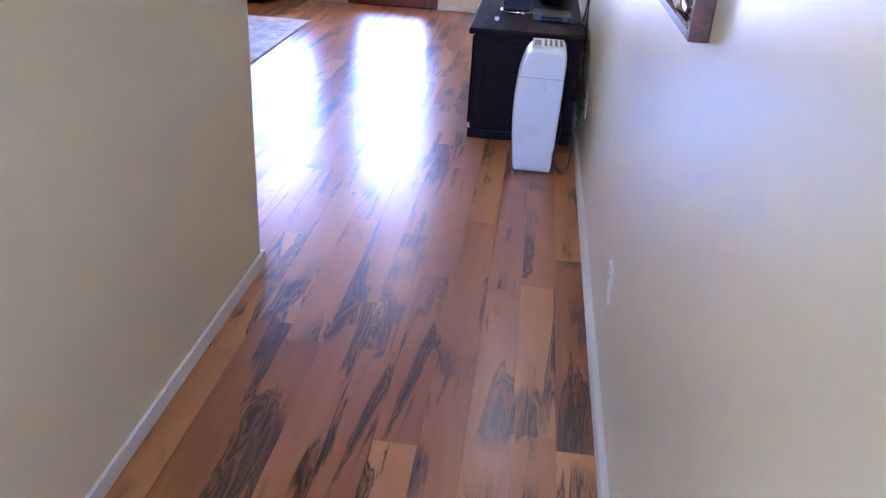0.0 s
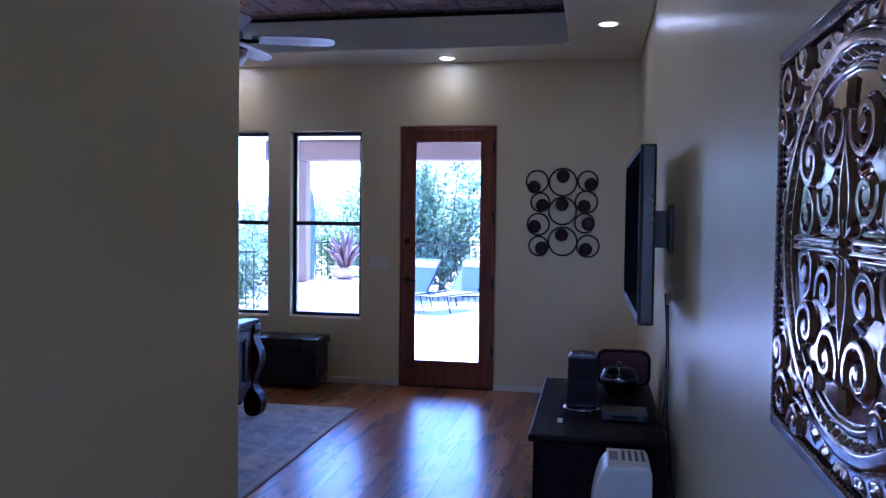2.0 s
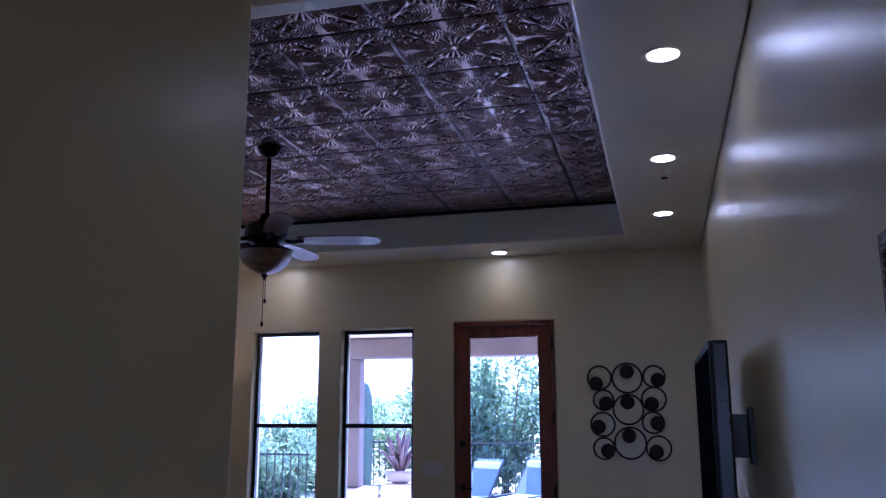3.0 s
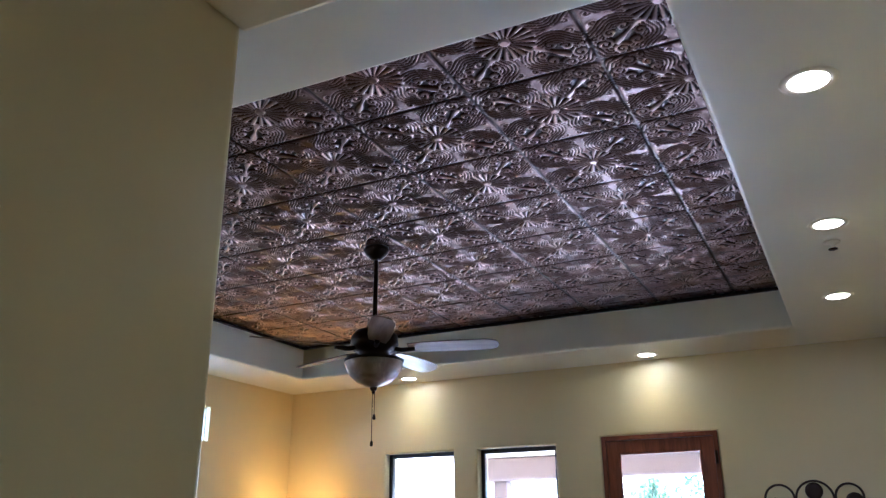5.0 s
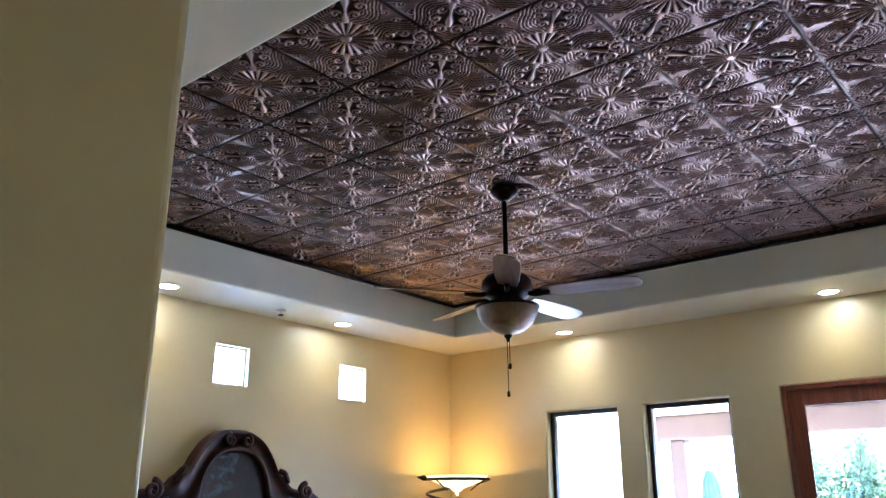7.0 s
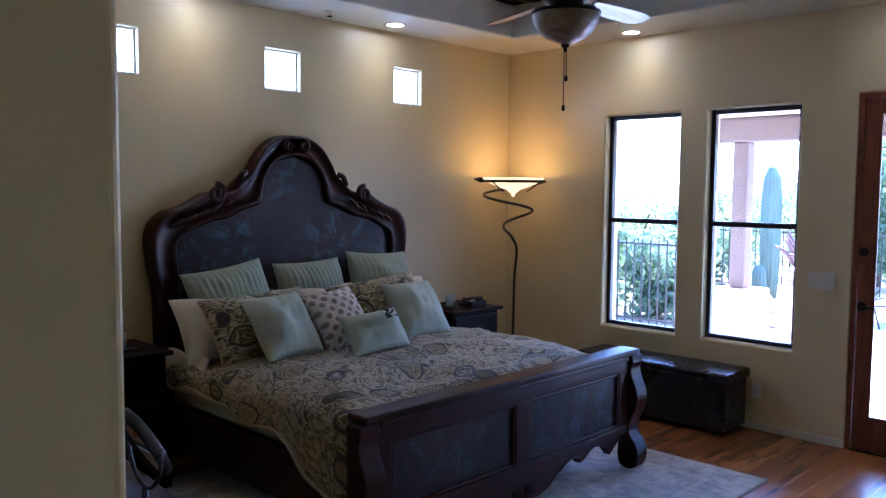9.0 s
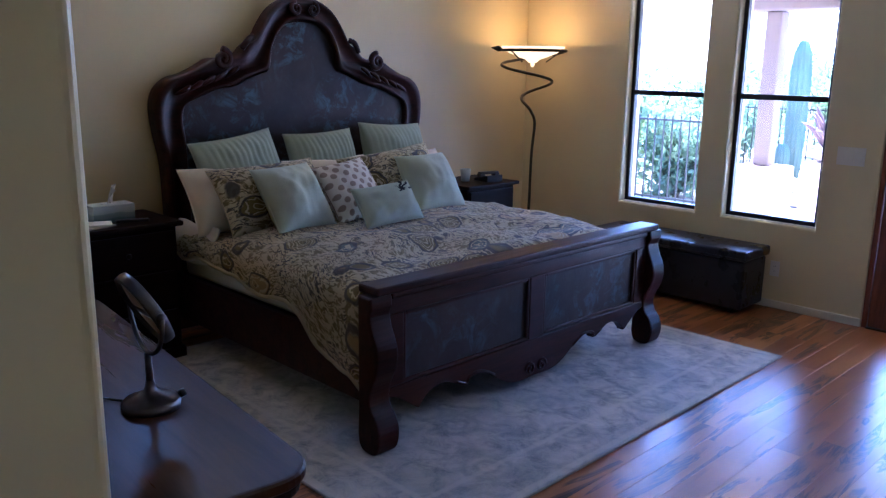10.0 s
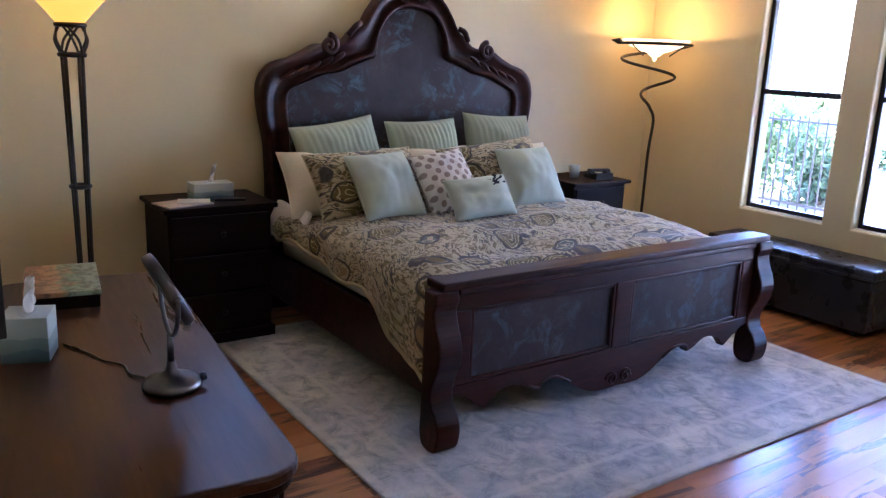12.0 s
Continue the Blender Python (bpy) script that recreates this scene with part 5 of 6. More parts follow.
bowl = part("light_bowl", lathe([(0.165, 2.686), (0.168, 2.678), (0.16, 2.64), (0.135, 2.595), (0.095, 2.56), (0.045, 2.54), (0.001, 2.535)], 32), ALAB.m, fan, "mottled unlit glass bowl", True)
part("finial", lathe([(0.001, 2.535), (0.022, 2.533), (0.02, 2.522), (0.009, 2.512), (0.011, 2.503), (0.001, 2.495)], 16), BRONZE, bowl, "", True)
part("rim", lathe([(0.16, 2.692), (0.174, 2.69), (0.174, 2.678), (0.16, 2.676)], 32, False), BRONZE, bowl, "", True)
for dx, low, tag in ((0.008, 2.385, 0), (-0.006, 2.24, 1)):
    ch_ = part("pull_chain", tube([(dx, 0, 2.51), (dx, 0, low)], 0.0022, 6), BRONZE, fan)
    part("pull", lathe([(0.001, low), (0.008, low - 0.01), (0.009, low - 0.03), (0.001, low - 0.036)], 10), BRONZE, ch_, "", True, pose(dx, 0, 0))
BLADE = wood("fan_blade", srgb("8a7466"), srgb("5c4a40"), 0.3, 0.7, 0, 0.5)
bl = [(0.2, -0.05), (0.3, -0.062), (0.5, -0.07), (0.66, -0.066), (0.715, -0.045), (0.73, 0.0), (0.715, 0.045), (0.66, 0.066), (0.5, 0.07), (0.3, 0.062), (0.2, 0.05)]
for k in range(5):
    a = -55 + 72 * k
    m = pose(0, 0, 2.745, 0, 0, a) @ pose(0, 0, 0, -13, 0, 0)
    arm = part("blade_arm", tube(smooth_line([(0.1, 0, 0.02), (0.16, 0, 0.0), (0.24, 0, 0.006)], 4), 0.014, 8), BRONZE, fan, smooth=True, m=m)
    part("blade", prism(bl, "z", 0.01, 0.018, 0.003, 1), BLADE, arm, "brown wooden fan blade")

# ---------------------------------------------------------------- floor lamps
SHADE = Mat("amber_glass_shade")
SHADE.set(Base_Color=(0.90, 0.72, 0.45, 1), Roughness=0.4, Emission_Color=(1.0, 0.55, 0.16, 1), Emission_Strength=SHADE_E)
AMBER = Mat("amber_flame_glass")
AMBER.set(Base_Color=(0.45, 0.20, 0.04, 1), Roughness=0.4, Emission_Color=(1.0, 0.42, 0.03, 1), Emission_Strength=0.06)
sl = thing("floor_lamp", -4.98, -0.36, 0, "wrought-iron torchiere floor lamp with a spiral neck, lit", "floor lamp")
part("base_plate", lathe([(0.001, 0.0), (0.14, 0.0), (0.14, 0.012), (0.05, 0.025), (0.018, 0.05), (0.001, 0.05)], 28), BLACK_IRON, sl, "", True)
e = Vector((0.72, 0.69, 0)); f_ = Vector((-0.69, 0.72, 0))
pts = [Vector((0.0, 0.0, 0.03)), Vector((0.012, 0.01, 0.5)), Vector((0.018, 0.012, 1.0)), Vector((0.03, 0.025, 1.27))]
for i in range(48):
    t = i / 47
    phi = math.pi + t * 4.4 * math.pi
    z = 1.37 + 0.515 * min(1.0, t * 1.28) ** 0.9
    r = 0.03 + 0.255 * min(1, t * 1.6)
    pts.append(e * (r * math.sin(phi)) + f_ * (r * math.cos(phi) * 0.95) + Vector((0, 0, z)))
line = smooth_line(pts, 4)
part("pole", tube(line, 0.0125, 10), BLACK_IRON, sl, "black spiral pole", True)
end = pts[-1]
part("snake_head", tube([tuple(end), tuple(end + Vector((-0.03, -0.01, 0.012))), tuple(end + Vector((-0.09, -0.03, 0.02)))], [0.013, 0.026, 0.004], 8), BLACK_IRON, sl, "arrow-shaped iron tip", True)
sh = part("shade", lathe([(0.001, 1.775), (0.035, 1.785), (0.06, 1.81), (0.12, 1.83), (0.20, 1.862), (0.262, 1.9), (0.275, 1.918), (0.265, 1.915), (0.19, 1.875), (0.1, 1.845), (0.001, 1.835)], 36), SHADE.m, sl, "glowing alabaster bowl shade", True)
part("shade_finial", lathe([(0.001, 1.745), (0.012, 1.752), (0.02, 1.77), (0.012, 1.778)], 12), SHADE.m, sh, "", True)
for k in range(3):
    a = k * 2.09 + 0.4
    part("support", tube([(0.27 * math.cos(a), 0.27 * math.sin(a), 1.895), (0.12 * math.cos(a), 0.12 * math.sin(a), 1.79)], 0.006, 6), BLACK_IRON, sl)

tl = thing("floor_lamp", -4.92, -4.80, 0, "three-rod wrought-iron torchiere with amber glass, lit", "floor lamp")
tl.scale = (1, 1, 1.055)
part("base_plate", lathe([(0.001, 0.0), (0.15, 0.0), (0.15, 0.015), (0.06, 0.03), (0.001, 0.032)], 28), BLACK_IRON, tl, "", True)
for k in range(4):
    a = radians(45 + 90 * k)
    part("rod", tube([(0.03 * math.cos(a), 0.03 * math.sin(a), 0.03), (0.058 * math.cos(a), 0.058 * math.sin(a), 1.575)], 0.010, 8), BLACK_IRON, tl, smooth=True)
for z, r in ((1.575, 0.06), (0.93, 0.047), (1.715, 0.068)):
    part("collar", tube([(r * math.cos(i * math.pi / 12), r * math.sin(i * math.pi / 12), z) for i in range(24)], 0.012, 8, True), BLACK_IRON, tl, smooth=True)
for k in range(4):
    a = radians(45 + 90 * k)
    for s in (-1, 1):
        b = a + s * 1.2
        part("lattice_bar", tube(smooth_line([(0.06 * math.cos(a), 0.06 * math.sin(a), 1.575), (0.078 * math.cos(a + s * 0.5), 0.078 * math.sin(a + s * 0.5), 1.645), (0.064 * math.cos(b), 0.064 * math.sin(b), 1.71)], 5), 0.007, 6), BLACK_IRON, tl, smooth=True)
part("shade", lathe([(0.03, 1.722), (0.07, 1.727), (0.085, 1.745), (0.125, 1.79), (0.165, 1.832), (0.188, 1.846), (0.19, 1.856), (0.178, 1.862), (0.172, 1.885), (0.166, 1.885), (0.168, 1.856), (0.12, 1.796), (0.07, 1.742), (0.001, 1.738)], 36), AMBER.m, tl, "glowing amber glass shade", True)
for nm, p in (("lamp_bulb_east", (-4.98, -0.36, 1.892)), ("lamp_bulb_west", (-4.92, -4.80, 1.93))):
    l = new(nm, bpy.data.lights.new(nm, "POINT"))
    l.data.energy, l.data.color, l.data.shadow_soft_size = TORCH_W, (1.0, 0.54, 0.10), 0.035
    l.matrix_world = pose(*p)

# ---------------------------------------------------------------- small things
def tissue_box(name, label, x, y, z, w, d, h, rz, slot):
    t = thing(name, x, y, z, label, "tissue box", rz=rz)
    k = Mat(name + "_print")
    v = k.coords()
    zz = k.n("SeparateXYZ", Vector=v).outputs[2]
    wave_ = k.math("ADD", k.math("MULTIPLY", zz, 1 / h), k.math("MULTIPLY", k.noise(v, 9, 3), 0.35))
    k.set(Base_Color=k.ramp(wave_, [(0.15, (0.07, 0.12, 0.15, 1)), (0.42, (0.12, 0.20, 0.23, 1)), (0.46, (0.20, 0.28, 0.29, 1)), (0.7, (0.26, 0.34, 0.34, 1)), (0.74, (0.42, 0.50, 0.48, 1)), (1.0, (0.5, 0.56, 0.54, 1))]), Roughness=0.5)
    part("carton", box(-w / 2, w / 2, -d / 2, d / 2, 0, h, 0.003), k.m, t)
    part("slot", prism([(a, b) for a, b in [(slot * 0.9 * w / 2 * math.cos(i * 0.314), 0.4 * d / 2 * math.sin(i * 0.314)) for i in range(20)]], "z", h + 0.0004, h + 0.002), painted("slot_film", (0.5, 0.55, 0.58), 0.4), t, "oval film opening")
    part("tissue", sheet(10, 14, lambda u, v: (slot * 0.4 * w * (u - 0.5) * (1.1 - 0.5 * v) + 0.03 * v * v + 0.01 * math.sin(6 * u), 0.014 * math.sin(u * 9 + v * 4) + 0.02 * v, h - 0.005 + 0.12 * v * (0.7 + 0.3 * math.sin(u * 3.1)))), painted("tissue_paper", (0.8, 0.8, 0.8), 0.95, 0.02, 0.3, 30, "Object"), t, "white tissue")
    return t


tb = tissue_box("tissue_box", "blue cube tissue box on the dresser", -2.775, -5.355, 0.8602, 0.125, 0.125, 0.132, -20, 0.8)
part("brand_mark", box(-0.03, 0.03, -0.0605, -0.0595, 0.012, 0.026, 0.0003, 1), painted("mark_white", (0.7, 0.72, 0.72), 0.5), tb, "plain pale mark")
part("brand_mark", box(0.0595, 0.0605, -0.03, 0.03, 0.012, 0.026, 0.0003, 1), painted("mark_white_side", (0.7, 0.72, 0.72), 0.5), tb, "plain pale mark")
tissue_box("tissue_box", "flat blue-green tissue box on the nightstand", -5.04, -4.06, 0.8434, 0.13, 0.24, 0.10, 0, 1.0)

# magnifying mirror
mm = thing("makeup_mirror", -2.365, -5.075, 0.8602, "round brushed-steel makeup mirror on a stand", "mirror")
STEEL = metal("dark_nickel", (0.16, 0.15, 0.16, 1), 0.36)
part("base", lathe([(0.001, 0.0), (0.074, 0.0), (0.076, 0.012), (0.068, 0.024), (0.035, 0.036), (0.016, 0.05), (0.011, 0.075), (0.001, 0.075)], 32), STEEL, mm, "", True)
part("stem", tube([(0, 0, 0.07), (0, 0, 0.15)], 0.0095, 12), STEEL, mm, smooth=True)
HX = Matrix.Rotation(radians(MIR_TURN), 4, "Z")
yoke = [HX @ Vector((0.118 * math.sin(a), 0, 0.27 - 0.118 * math.cos(a))) for a in [-1.57 + i * 0.157 for i in range(21)]]
part("yoke", tube(yoke, 0.0065, 8), STEEL, mm, smooth=True)
mdisc = pose(0, 0, 0.27) @ HX @ pose(0, 0, 0, 90 + MIR_TILT, 0, 0)
rimo = part("rim", lathe([(0.094, -0.016), (0.104, -0.013), (0.106, 0.0), (0.104, 0.013), (0.094, 0.016), (0.092, 0.0), (0.094, -0.016)], 40, False), STEEL, mm, "", True, mdisc)
MIRROR = Mat("mirror_silver")
MIRROR.set(Metallic=1.0, Roughness=0.02, Base_Color=(0.85, 0.86, 0.87, 1))
part("mirror_glass", lathe([(0.001, 0.010), (0.094, 0.010), (0.094, 0.006), (0.001, 0.006)], 40), MIRROR.m, rimo)
part("mirror_glass", lathe([(0.001, -0.006), (0.094, -0.006), (0.094, -0.010), (0.001, -0.010)], 40), MIRROR.m, rimo)
for s in (-1, 1):
    part("pivot_knob", lathe([(0.001, 0), (0.012, 0), (0.014, 0.012), (0.001, 0.018)], 12), STEEL, mm, "", True, pose(0, 0, 0.27) @ HX @ pose(s * 0.106, 0, 0, 0, s * 90, 0))
part("dimmer_knob", lathe([(0.001, 0), (0.011, 0), (0.011, 0.014), (0.001, 0.016)], 12), BLACK_PLASTIC, mm, "", True, pose(0.02, 0.071, 0.022, -80, 0, 0))
cordp = smooth_line([(-2.43, -5.115, 0.866), (-2.50, -5.15, 0.8645), (-2.57, -5.15, 0.8645), (-2.63, -5.19, 0.8645), (-2.70, -5.21, 0.8645), (-2.82, -5.26, 0.8645)], 8)
single("mirror_cord", tube(cordp, 0.0032, 6), BLACK_PLASTIC, "thin black cord across the dresser top", "cable", smooth=True)

# picture box and dark tray at the back of the dresser
pb = thing("keepsake_box", -3.35, -5.16, 0.8602, "flat keepsake box with a green and orange landscape print", "box", rz=-9)
k = Mat("landscape_print")
v = k.coords()
zz = k.n("SeparateXYZ", Vector=v).outputs[1]
m_ = k.math("ADD", k.math("MULTIPLY", zz, 3.5), k.noise(v, 14, 6, 0.65))
k.set(Base_Color=k.mix(k.ramp(k.noise(v, 40, 4), [(0.45, 0.0), (0.6, 0.6)]), k.ramp(m_, [(0.15, (0.35, 0.12, 0.04, 1)), (0.4, (0.55, 0.30, 0.10, 1)), (0.55, (0.22, 0.32, 0.16, 1)), (0.8, (0.38, 0.45, 0.30, 1))]), (0.06, 0.05, 0.03, 1)), Roughness=0.4)
part("lid", box(-0.19, 0.19, -0.13, 0.11, 0.045, 0.062, 0.002), k.m, pb, "printed landscape lid")
part("case", box(-0.185, 0.185, -0.125, 0.105, 0.0, 0.0445, 0.003), NIGHT_WOOD, pb)

# papers, pen and remote on the nightstand
nz = 0.8436
pap = single("magazine", box(-0.10, 0.10, -0.14, 0.14, 0, 0.008, 0.001), painted("magazine_cover", (0.6, 0.52, 0.5), 0.4, 0.3, 0.02, 14, "Object"), "loose white and pink magazine on the nightstand", "magazine", m=pose(-4.93, -4.26, nz, 0, 0, 14))
single("notepad", box(-0.06, 0.06, -0.09, 0.09, 0, 0.01, 0.001), painted("note_paper", (0.72, 0.71, 0.68), 0.8, 0.03), "white notepad on a magazine", "notepad", m=pose(-4.92, -4.20, nz + 0.0085, 0, 0, -20))
rc = thing("remote_control", -4.93, -3.98, nz, "slim black remote control on the nightstand", "remote", rz=75)
part("case", box(-0.09, 0.09, -0.02, 0.02, 0, 0.016, 0.005), BLACK_PLASTIC, rc)
part("keypad", box(-0.07, 0.06, -0.013, 0.013, 0.0165, 0.018, 0.0005, 1), painted("rubber_keys", (0.12, 0.12, 0.14), 0.6), rc)
# telephone and cup on the other nightstand
nz = 0.8153
ph = thing("telephone", -4.95, -0.92, nz, "black desk telephone on the nightstand", "telephone", rz=80)
part("base", prism([(-0.09, 0.0), (0.09, 0.0), (0.09, 0.02), (-0.09, 0.055)], "x", -0.08, 0.08, 0.006), BLACK_PLASTIC, ph)
hs = box(-0.095, 0.095, -0.025, 0.025, 0.055, 0.078, 0.01, 3)
for sx in (-1, 1):
    merge(hs, box(-0.026, 0.026, -0.026, 0.026, 0.036, 0.066, 0.01, 2), pose(sx * 0.075, 0, 0))
part("handset", hs, BLACK_PLASTIC, ph)
cup = single("cup", lathe([(0.001, 0), (0.035, 0), (0.045, 0.1), (0.042, 0.1), (0.033, 0.006), (0.001, 0.006)], 24), painted("pale_cup", (0.45, 0.52, 0.55), 0.35), "pale blue cup on the nightstand", "cup", smooth=True, m=pose(-5.05, -1.09, nz))

# on the television stand
tz = 0.6352
sp = thing("speaker", -0.43, -3.3, tz, "tall dark tapered speaker on a silver foot", "speaker")
part("foot", lathe([(0.001, 0), (0.098, 0), (0.1, 0.008), (0.085, 0.016), (0.001, 0.018)], 28), metal("silver_foot", (0.6, 0.6, 0.62, 1), 0.2), sp, "bright silver foot", True)
part("cabinet", prism([(-0.083, 0.0185), (0.083, 0.0185), (0.074, 0.28), (0.055, 0.297), (-0.055, 0.297), (-0.074, 0.28)], "y", -0.06, 0.06, 0.012, 3), BLACK_PLASTIC, sp)
part("grille", prism([(-0.07, 0.035), (0.07, 0.035), (0.062, 0.27), (-0.062, 0.27)], "y", -0.064, -0.0605), painted("speaker_cloth", (0.02, 0.02, 0.028), 0.9, 0.2, 0.6, 500), sp, "dark cloth grille")
hp = thing("helmet_bowl", -0.23, -2.95, tz, "black glossy bowl-shaped device on the stand", "bowl")
GLOSSY = painted("gloss_black", (0.008, 0.01, 0.01), 0.08, 0.1, 0.0)
part("body", lathe([(0.001, 0), (0.06, 0), (0.085, 0.03), (0.1, 0.08), (0.1, 0.12), (0.085, 0.155), (0.05, 0.17), (0.001, 0.172)], 28), GLOSSY, hp, "", True)
part("band", lathe([(0.101, 0.09), (0.104, 0.095), (0.104, 0.105), (0.101, 0.11)], 28, False), STEEL, hp, "", True)
part("knob", lathe([(0.001, 0.17), (0.012, 0.172), (0.014, 0.19), (0.001, 0.2)], 12), STEEL, hp, "", True)
tray = thing("serving_tray", -0.20, -2.66, tz, "dark red wooden tray leaning against the wall corner", "tray")
part("board", prism(rounded_rect(-0.16, 0.16, 0.0, 0.22, 0.06), "y", -0.012, 0.012, 0.005), wood("cherry_tray", srgb("5a1f17"), srgb("32100c"), 0.25, 1.0, 0), tray)
part("rim", tube([(a, -0.014, b) for a, b in rounded_rect(-0.15, 0.15, 0.012, 0.21, 0.055)], 0.009, 6, True), NIGHT_WOOD, tray, smooth=True)
cb = thing("cable_box", -0.22, -3.46, tz, "flat black set-top box on the stand", "electronics")
part("case", box(-0.11, 0.11, -0.09, 0.09, 0.004, 0.04, 0.004), BLACK_PLASTIC, cb)
part("display", box(-0.06, 0.06, -0.0925, -0.0905, 0.014, 0.03, 0.0005, 1), GLOSSY, cb)
for x, y in ((-0.09, -0.07), (0.09, -0.07), (-0.09, 0.07), (0.09, 0.07)):
    part("foot", lathe([(0.008, 0), (0.008, 0.004)], 8), BLACK_PLASTIC, cb, m=pose(x, y, 0))
single("tape_cube", box(-0.012, 0.012, -0.012, 0.012, 0, 0.018, 0.003), WHITE_PLASTIC, "tiny white plastic cap on the stand", "cap", m=pose(-0.53, -3.62, tz))
for i, pts in enumerate((
        [(-0.12, -3.55, 0.64), (-0.03, -3.6, 0.63), (-0.02, -3.72, 0.5), (-0.06, -3.86, 0.35), (-0.02, -3.9, 0.2), (-0.012, -4.1, 0.3)],
        [(-0.02, -3.3, 1.25), (-0.012, -3.35, 1.0), (-0.02, -3.42, 0.75), (-0.04, -3.5, 0.645)],
        [(-0.015, -3.4, 1.2), (-0.015, -3.5, 0.95), (-0.025, -3.62, 0.7), (-0.02, -3.8, 0.45), (-0.012, -4.08, 0.36)])):
    single("wall_cable", tube(smooth_line(pts, 6), 0.0045, 6), BLACK_PLASTIC, "thin black cable hanging on the wall", "cable", "cables behind the stand", smooth=True)


# wall plates
def plate(name, label, m, w, h, kind):
    p = tagged(new(name), label, "outlet" if kind != "switch" else "switch")
    p.matrix_world = m
    part("cover", box(-w / 2, w / 2, -0.006, 0.0, -h / 2, h / 2, 0.002, 2), PLATE, p)
    if kind == "switch":
        n = max(1, round(w / 0.055))
        for i in range(n):
            part("rocker", box(-w / 2 + (i + 0.5) * w / n - 0.015, -w / 2 + (i + 0.5) * w / n + 0.015, -0.0095, -0.0065, -0.032, 0.032, 0.001, 1), PLATE, p)
    else:
        for s in (-1, 1):
            so = part("socket", box(-0.017, 0.017, -0.0085, -0.0065, s * 0.02 - 0.014, s * 0.02 + 0.014, 0.001, 1), PLATE, p)
            for dx in (-0.006, 0.006):
                part("slot", box(dx - 0.001, dx + 0.001, -0.0092, -0.0087, s * 0.02 - 0.005, s * 0.02 + 0.005), BLACK_PLASTIC, so)
    return p


plate("light_switch", "wide cream rocker switch plate beside the door", pose(-2.42, 0, 1.18), 0.185, 0.125, "switch")
plate("wall_outlet", "cream duplex wall outlet", pose(-2.86, 0, 0.30), 0.07, 0.115, "outlet")
plate("wall_outlet", "cream duplex wall outlet", pose(0, -6.08, 0.335, 0, 0, -90), 0.08, 0.115, "outlet")
plate("wall_outlet", "cream duplex wall outlet", pose(0, -4.13, 0.33, 0, 0, -90), 0.08, 0.115, "outlet")
single("lamp_cord", tube(smooth_line([(-5.1, -3.75, 0.006), (-4.85, -3.9, 0.006), (-4.7, -4.05, 0.006), (-4.85, -4.3, 0.006), (-5.05, -4.6, 0.006), (-4.98, -4.72, 0.01)], 8), 0.004, 6), painted("tan_cord", (0.35, 0.27, 0.18), 0.6), "thin tan lamp cord on the floor", "cable", smooth=True)

# ---------------------------------------------------------------- stretched canvas on the near wall
cv_ = tagged(new("canvas_painting"), "stretched canvas with green, black and teal painted bands, white flower", "wall art")
cv_.matrix_world = pose(-2.05, YN, 1.167)
part("stretcher", box(-0.598, -0.002, 0.0, 0.118, 0.0, 0.95, 0.003, 2), painted("canvas_cloth", (0.6, 0.58, 0.52), 0.9, 0.05, 0.3, 300, "Object"), cv_)
for z0, z1, rgb in ((0.0, 0.346, (0.012, 0.014, 0.012)), (0.346, 0.385, (0.12, 0.30, 0.24)), (0.385, 0.48, (0.014, 0.012, 0.014)), (0.48, 0.6, (0.12, 0.34, 0.22)), (0.6, 0.95, (0.10, 0.30, 0.10))):
    part("painted_band", box(-0.6, 0.0, 0.0, 0.121, z0, z1, 0.002, 1), painted("canvas_paint", rgb, 0.6, 0.35, 0.4, 25, "Object"), cv_)
petal_white = painted("petal_paint", (0.42, 0.46, 0.26), 0.7, 0.3, 0.3, 60, "Object")
for dz, dy, turn in ((0.41, 0.085, 35), (0.45, 0.09, -30), (0.43, 0.105, 80)):
    part("petal", box(-0.001, 0.0015, -0.018, 0.018, -0.01, 0.01, 0.001, 2), petal_white, cv_).matrix_local = pose(0, dy, dz, turn)

# ---------------------------------------------------------------- floor boards
tw = Mat("tigerwood_boards")
rnd = tw.n("ObjectInfo").outputs["Random"]
off = tw.n("CombineXYZ", X=tw.math("MULTIPLY", rnd, 37.0), Y=tw.math("MULTIPLY", rnd, 91.0), Z=tw.math("MULTIPLY", rnd, 13.0)).outputs[0]
pos = tw.n("NewGeometry").outputs["Position"]
shift = tw.n("VectorMath", i0=pos, i1=off).outputs[0]
v1 = tw.n("Mapping", Vector=shift, Scale=(5.0, 0.55, 1.0)).outputs[0]
v2 = tw.n("Mapping", Vector=shift, Scale=(60.0, 2.5, 1.0)).outputs[0]
body = tw.ramp(tw.noise(v1, 1.2, 4, 0.6, 0.5), [(0.3, srgb("c0863f")), (0.55, srgb("a0642a")), (0.75, srgb("7f451a"))])
tone = tw.ramp(rnd, [(0.0, srgb("c48e4c")), (0.35, srgb("a86c34")), (0.7, srgb("8a4c22")), (1.0, srgb("5a2a14"))])
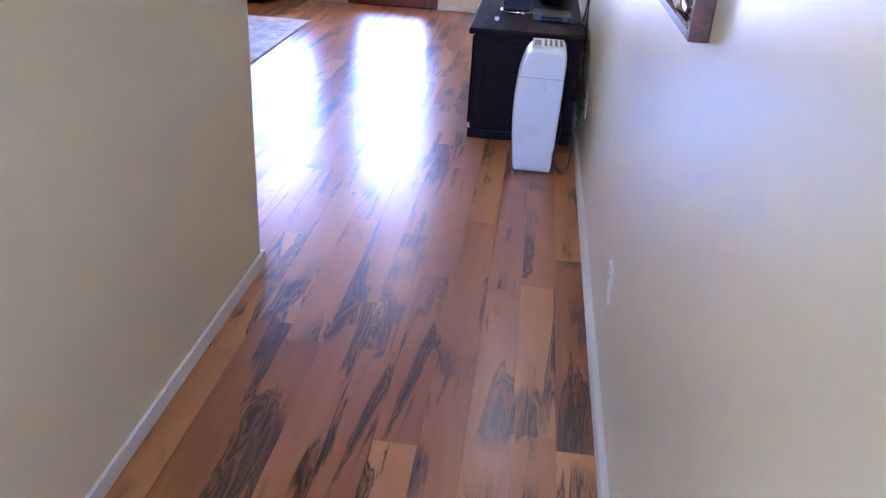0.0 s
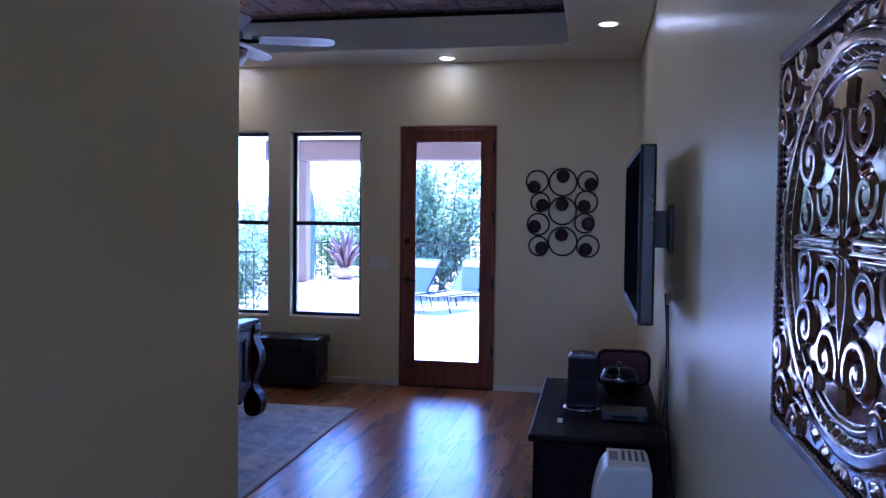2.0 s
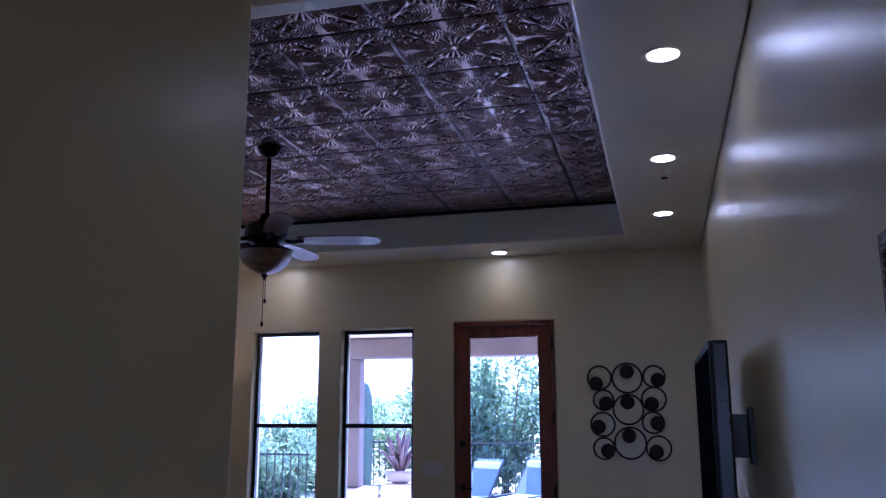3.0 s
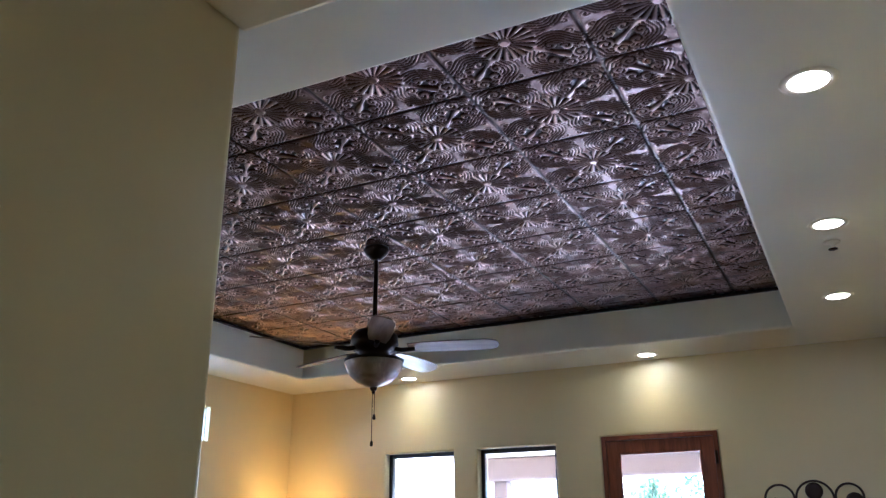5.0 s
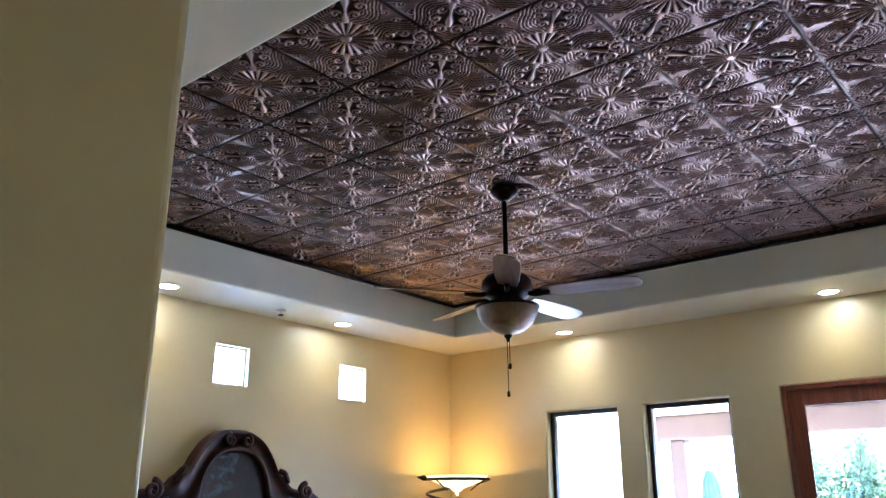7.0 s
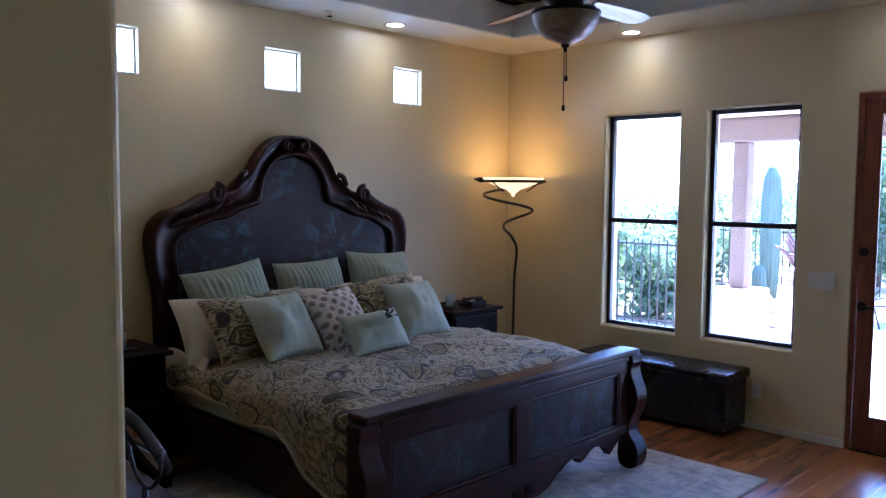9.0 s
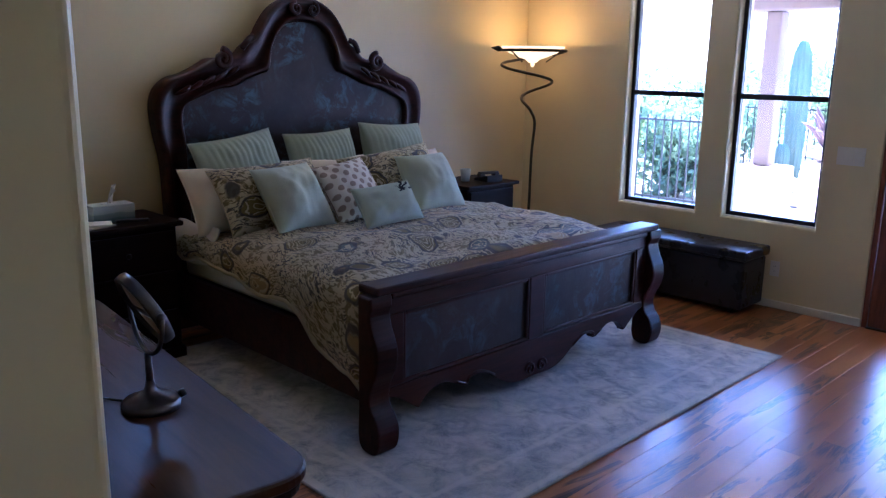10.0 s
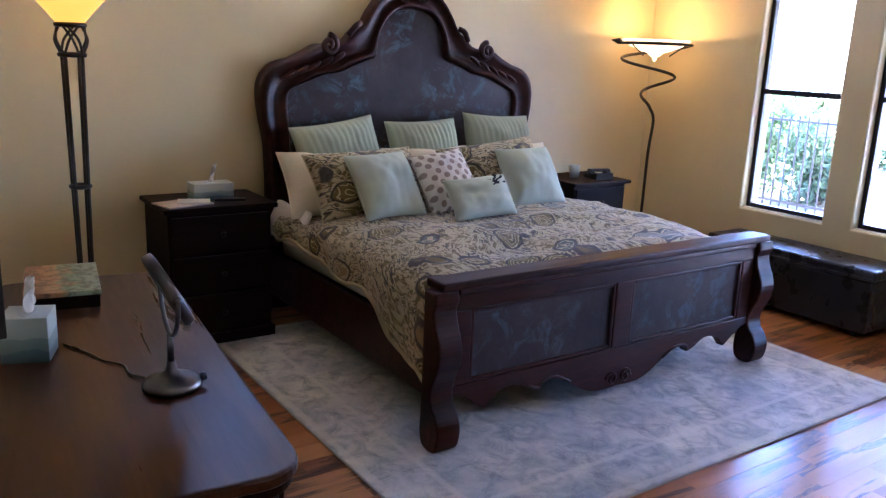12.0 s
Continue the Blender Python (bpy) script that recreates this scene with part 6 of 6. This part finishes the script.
body = tw.mix(0.5, body, tone)
wave = tw.noise(v1, 1.5, 4, 0.55, 1.3)
band = tw.ramp(wave, [(0.50, 0.0), (0.535, 1.0), (0.56, 0.3), (0.59, 1.0), (0.63, 0.5), (0.66, 1.0)])
much = tw.ramp(tw.noise(tw.n("Mapping", Vector=shift, Scale=(1.6, 0.9, 1.0)).outputs[0], 1.5, 2), [(0.43, 0.0), (0.51, 1.0)])
streak = tw.math("MULTIPLY", band, much)
col = tw.mix(tw.math("MULTIPLY", streak, 1.0), body, srgb("140804"))
col = tw.mix(0.10, col, tw.ramp(tw.noise(v2, 2.0, 4), [(0.3, srgb("6a3a1e")), (0.7, srgb("a06a40"))]))
tw.set(Base_Color=col, Roughness=tw.ramp(tw.noise(v1, 2.0, 3), [(0.3, 0.275), (0.7, 0.295)]), Coat_Weight=0.12, Coat_Roughness=0.18, Specular_IOR_Level=0.4)
tw.bump(tw.noise(v1, 3.0, 3), 0.03, 0.001)
single_floor = single("floor", box(XL, 0, YB, 0.0, -0.15, -0.014), painted("floor_joint", (0.03, 0.015, 0.01), 0.7), "glossy tigerwood plank floor with dark streaks", "floor", kind="structure")
rng = random.Random(5)
BW = 0.1306
shared = {}


def board(x0, x1, y0, y1):
    key = (round(x1 - x0, 3), round(y1 - y0, 2))
    if key not in shared:
        me = mesh_of(box(0, key[0], 0, key[1], -0.014, 0.0, 0.0004, 1), "board")
        me.materials.append(tw.m)
        shared[key] = me
    ob = new("board", shared[key])
    ob.location = (x0, y0, 0)
    ob.parent = single_floor


row = 0
x = -0.0
while x > XL + 0.01:
    x0 = max(x - BW, XL)
    y_end, y = (YB if x0 > XH - 0.05 else YN), 0.0
    y -= rng.choice([0.35, 0.6, 0.85, 1.1])
    top = 0.0
    while True:
        low = max(round(y, 2), y_end)
        board(x0 + 0.0002, x - 0.0002, low + 0.0002, top - 0.0002)
        if low <= y_end:
            break
        top, y = low, low - rng.choice([1.0, 1.2, 1.2, 1.35, 0.9])
    x = x0
    row += 1
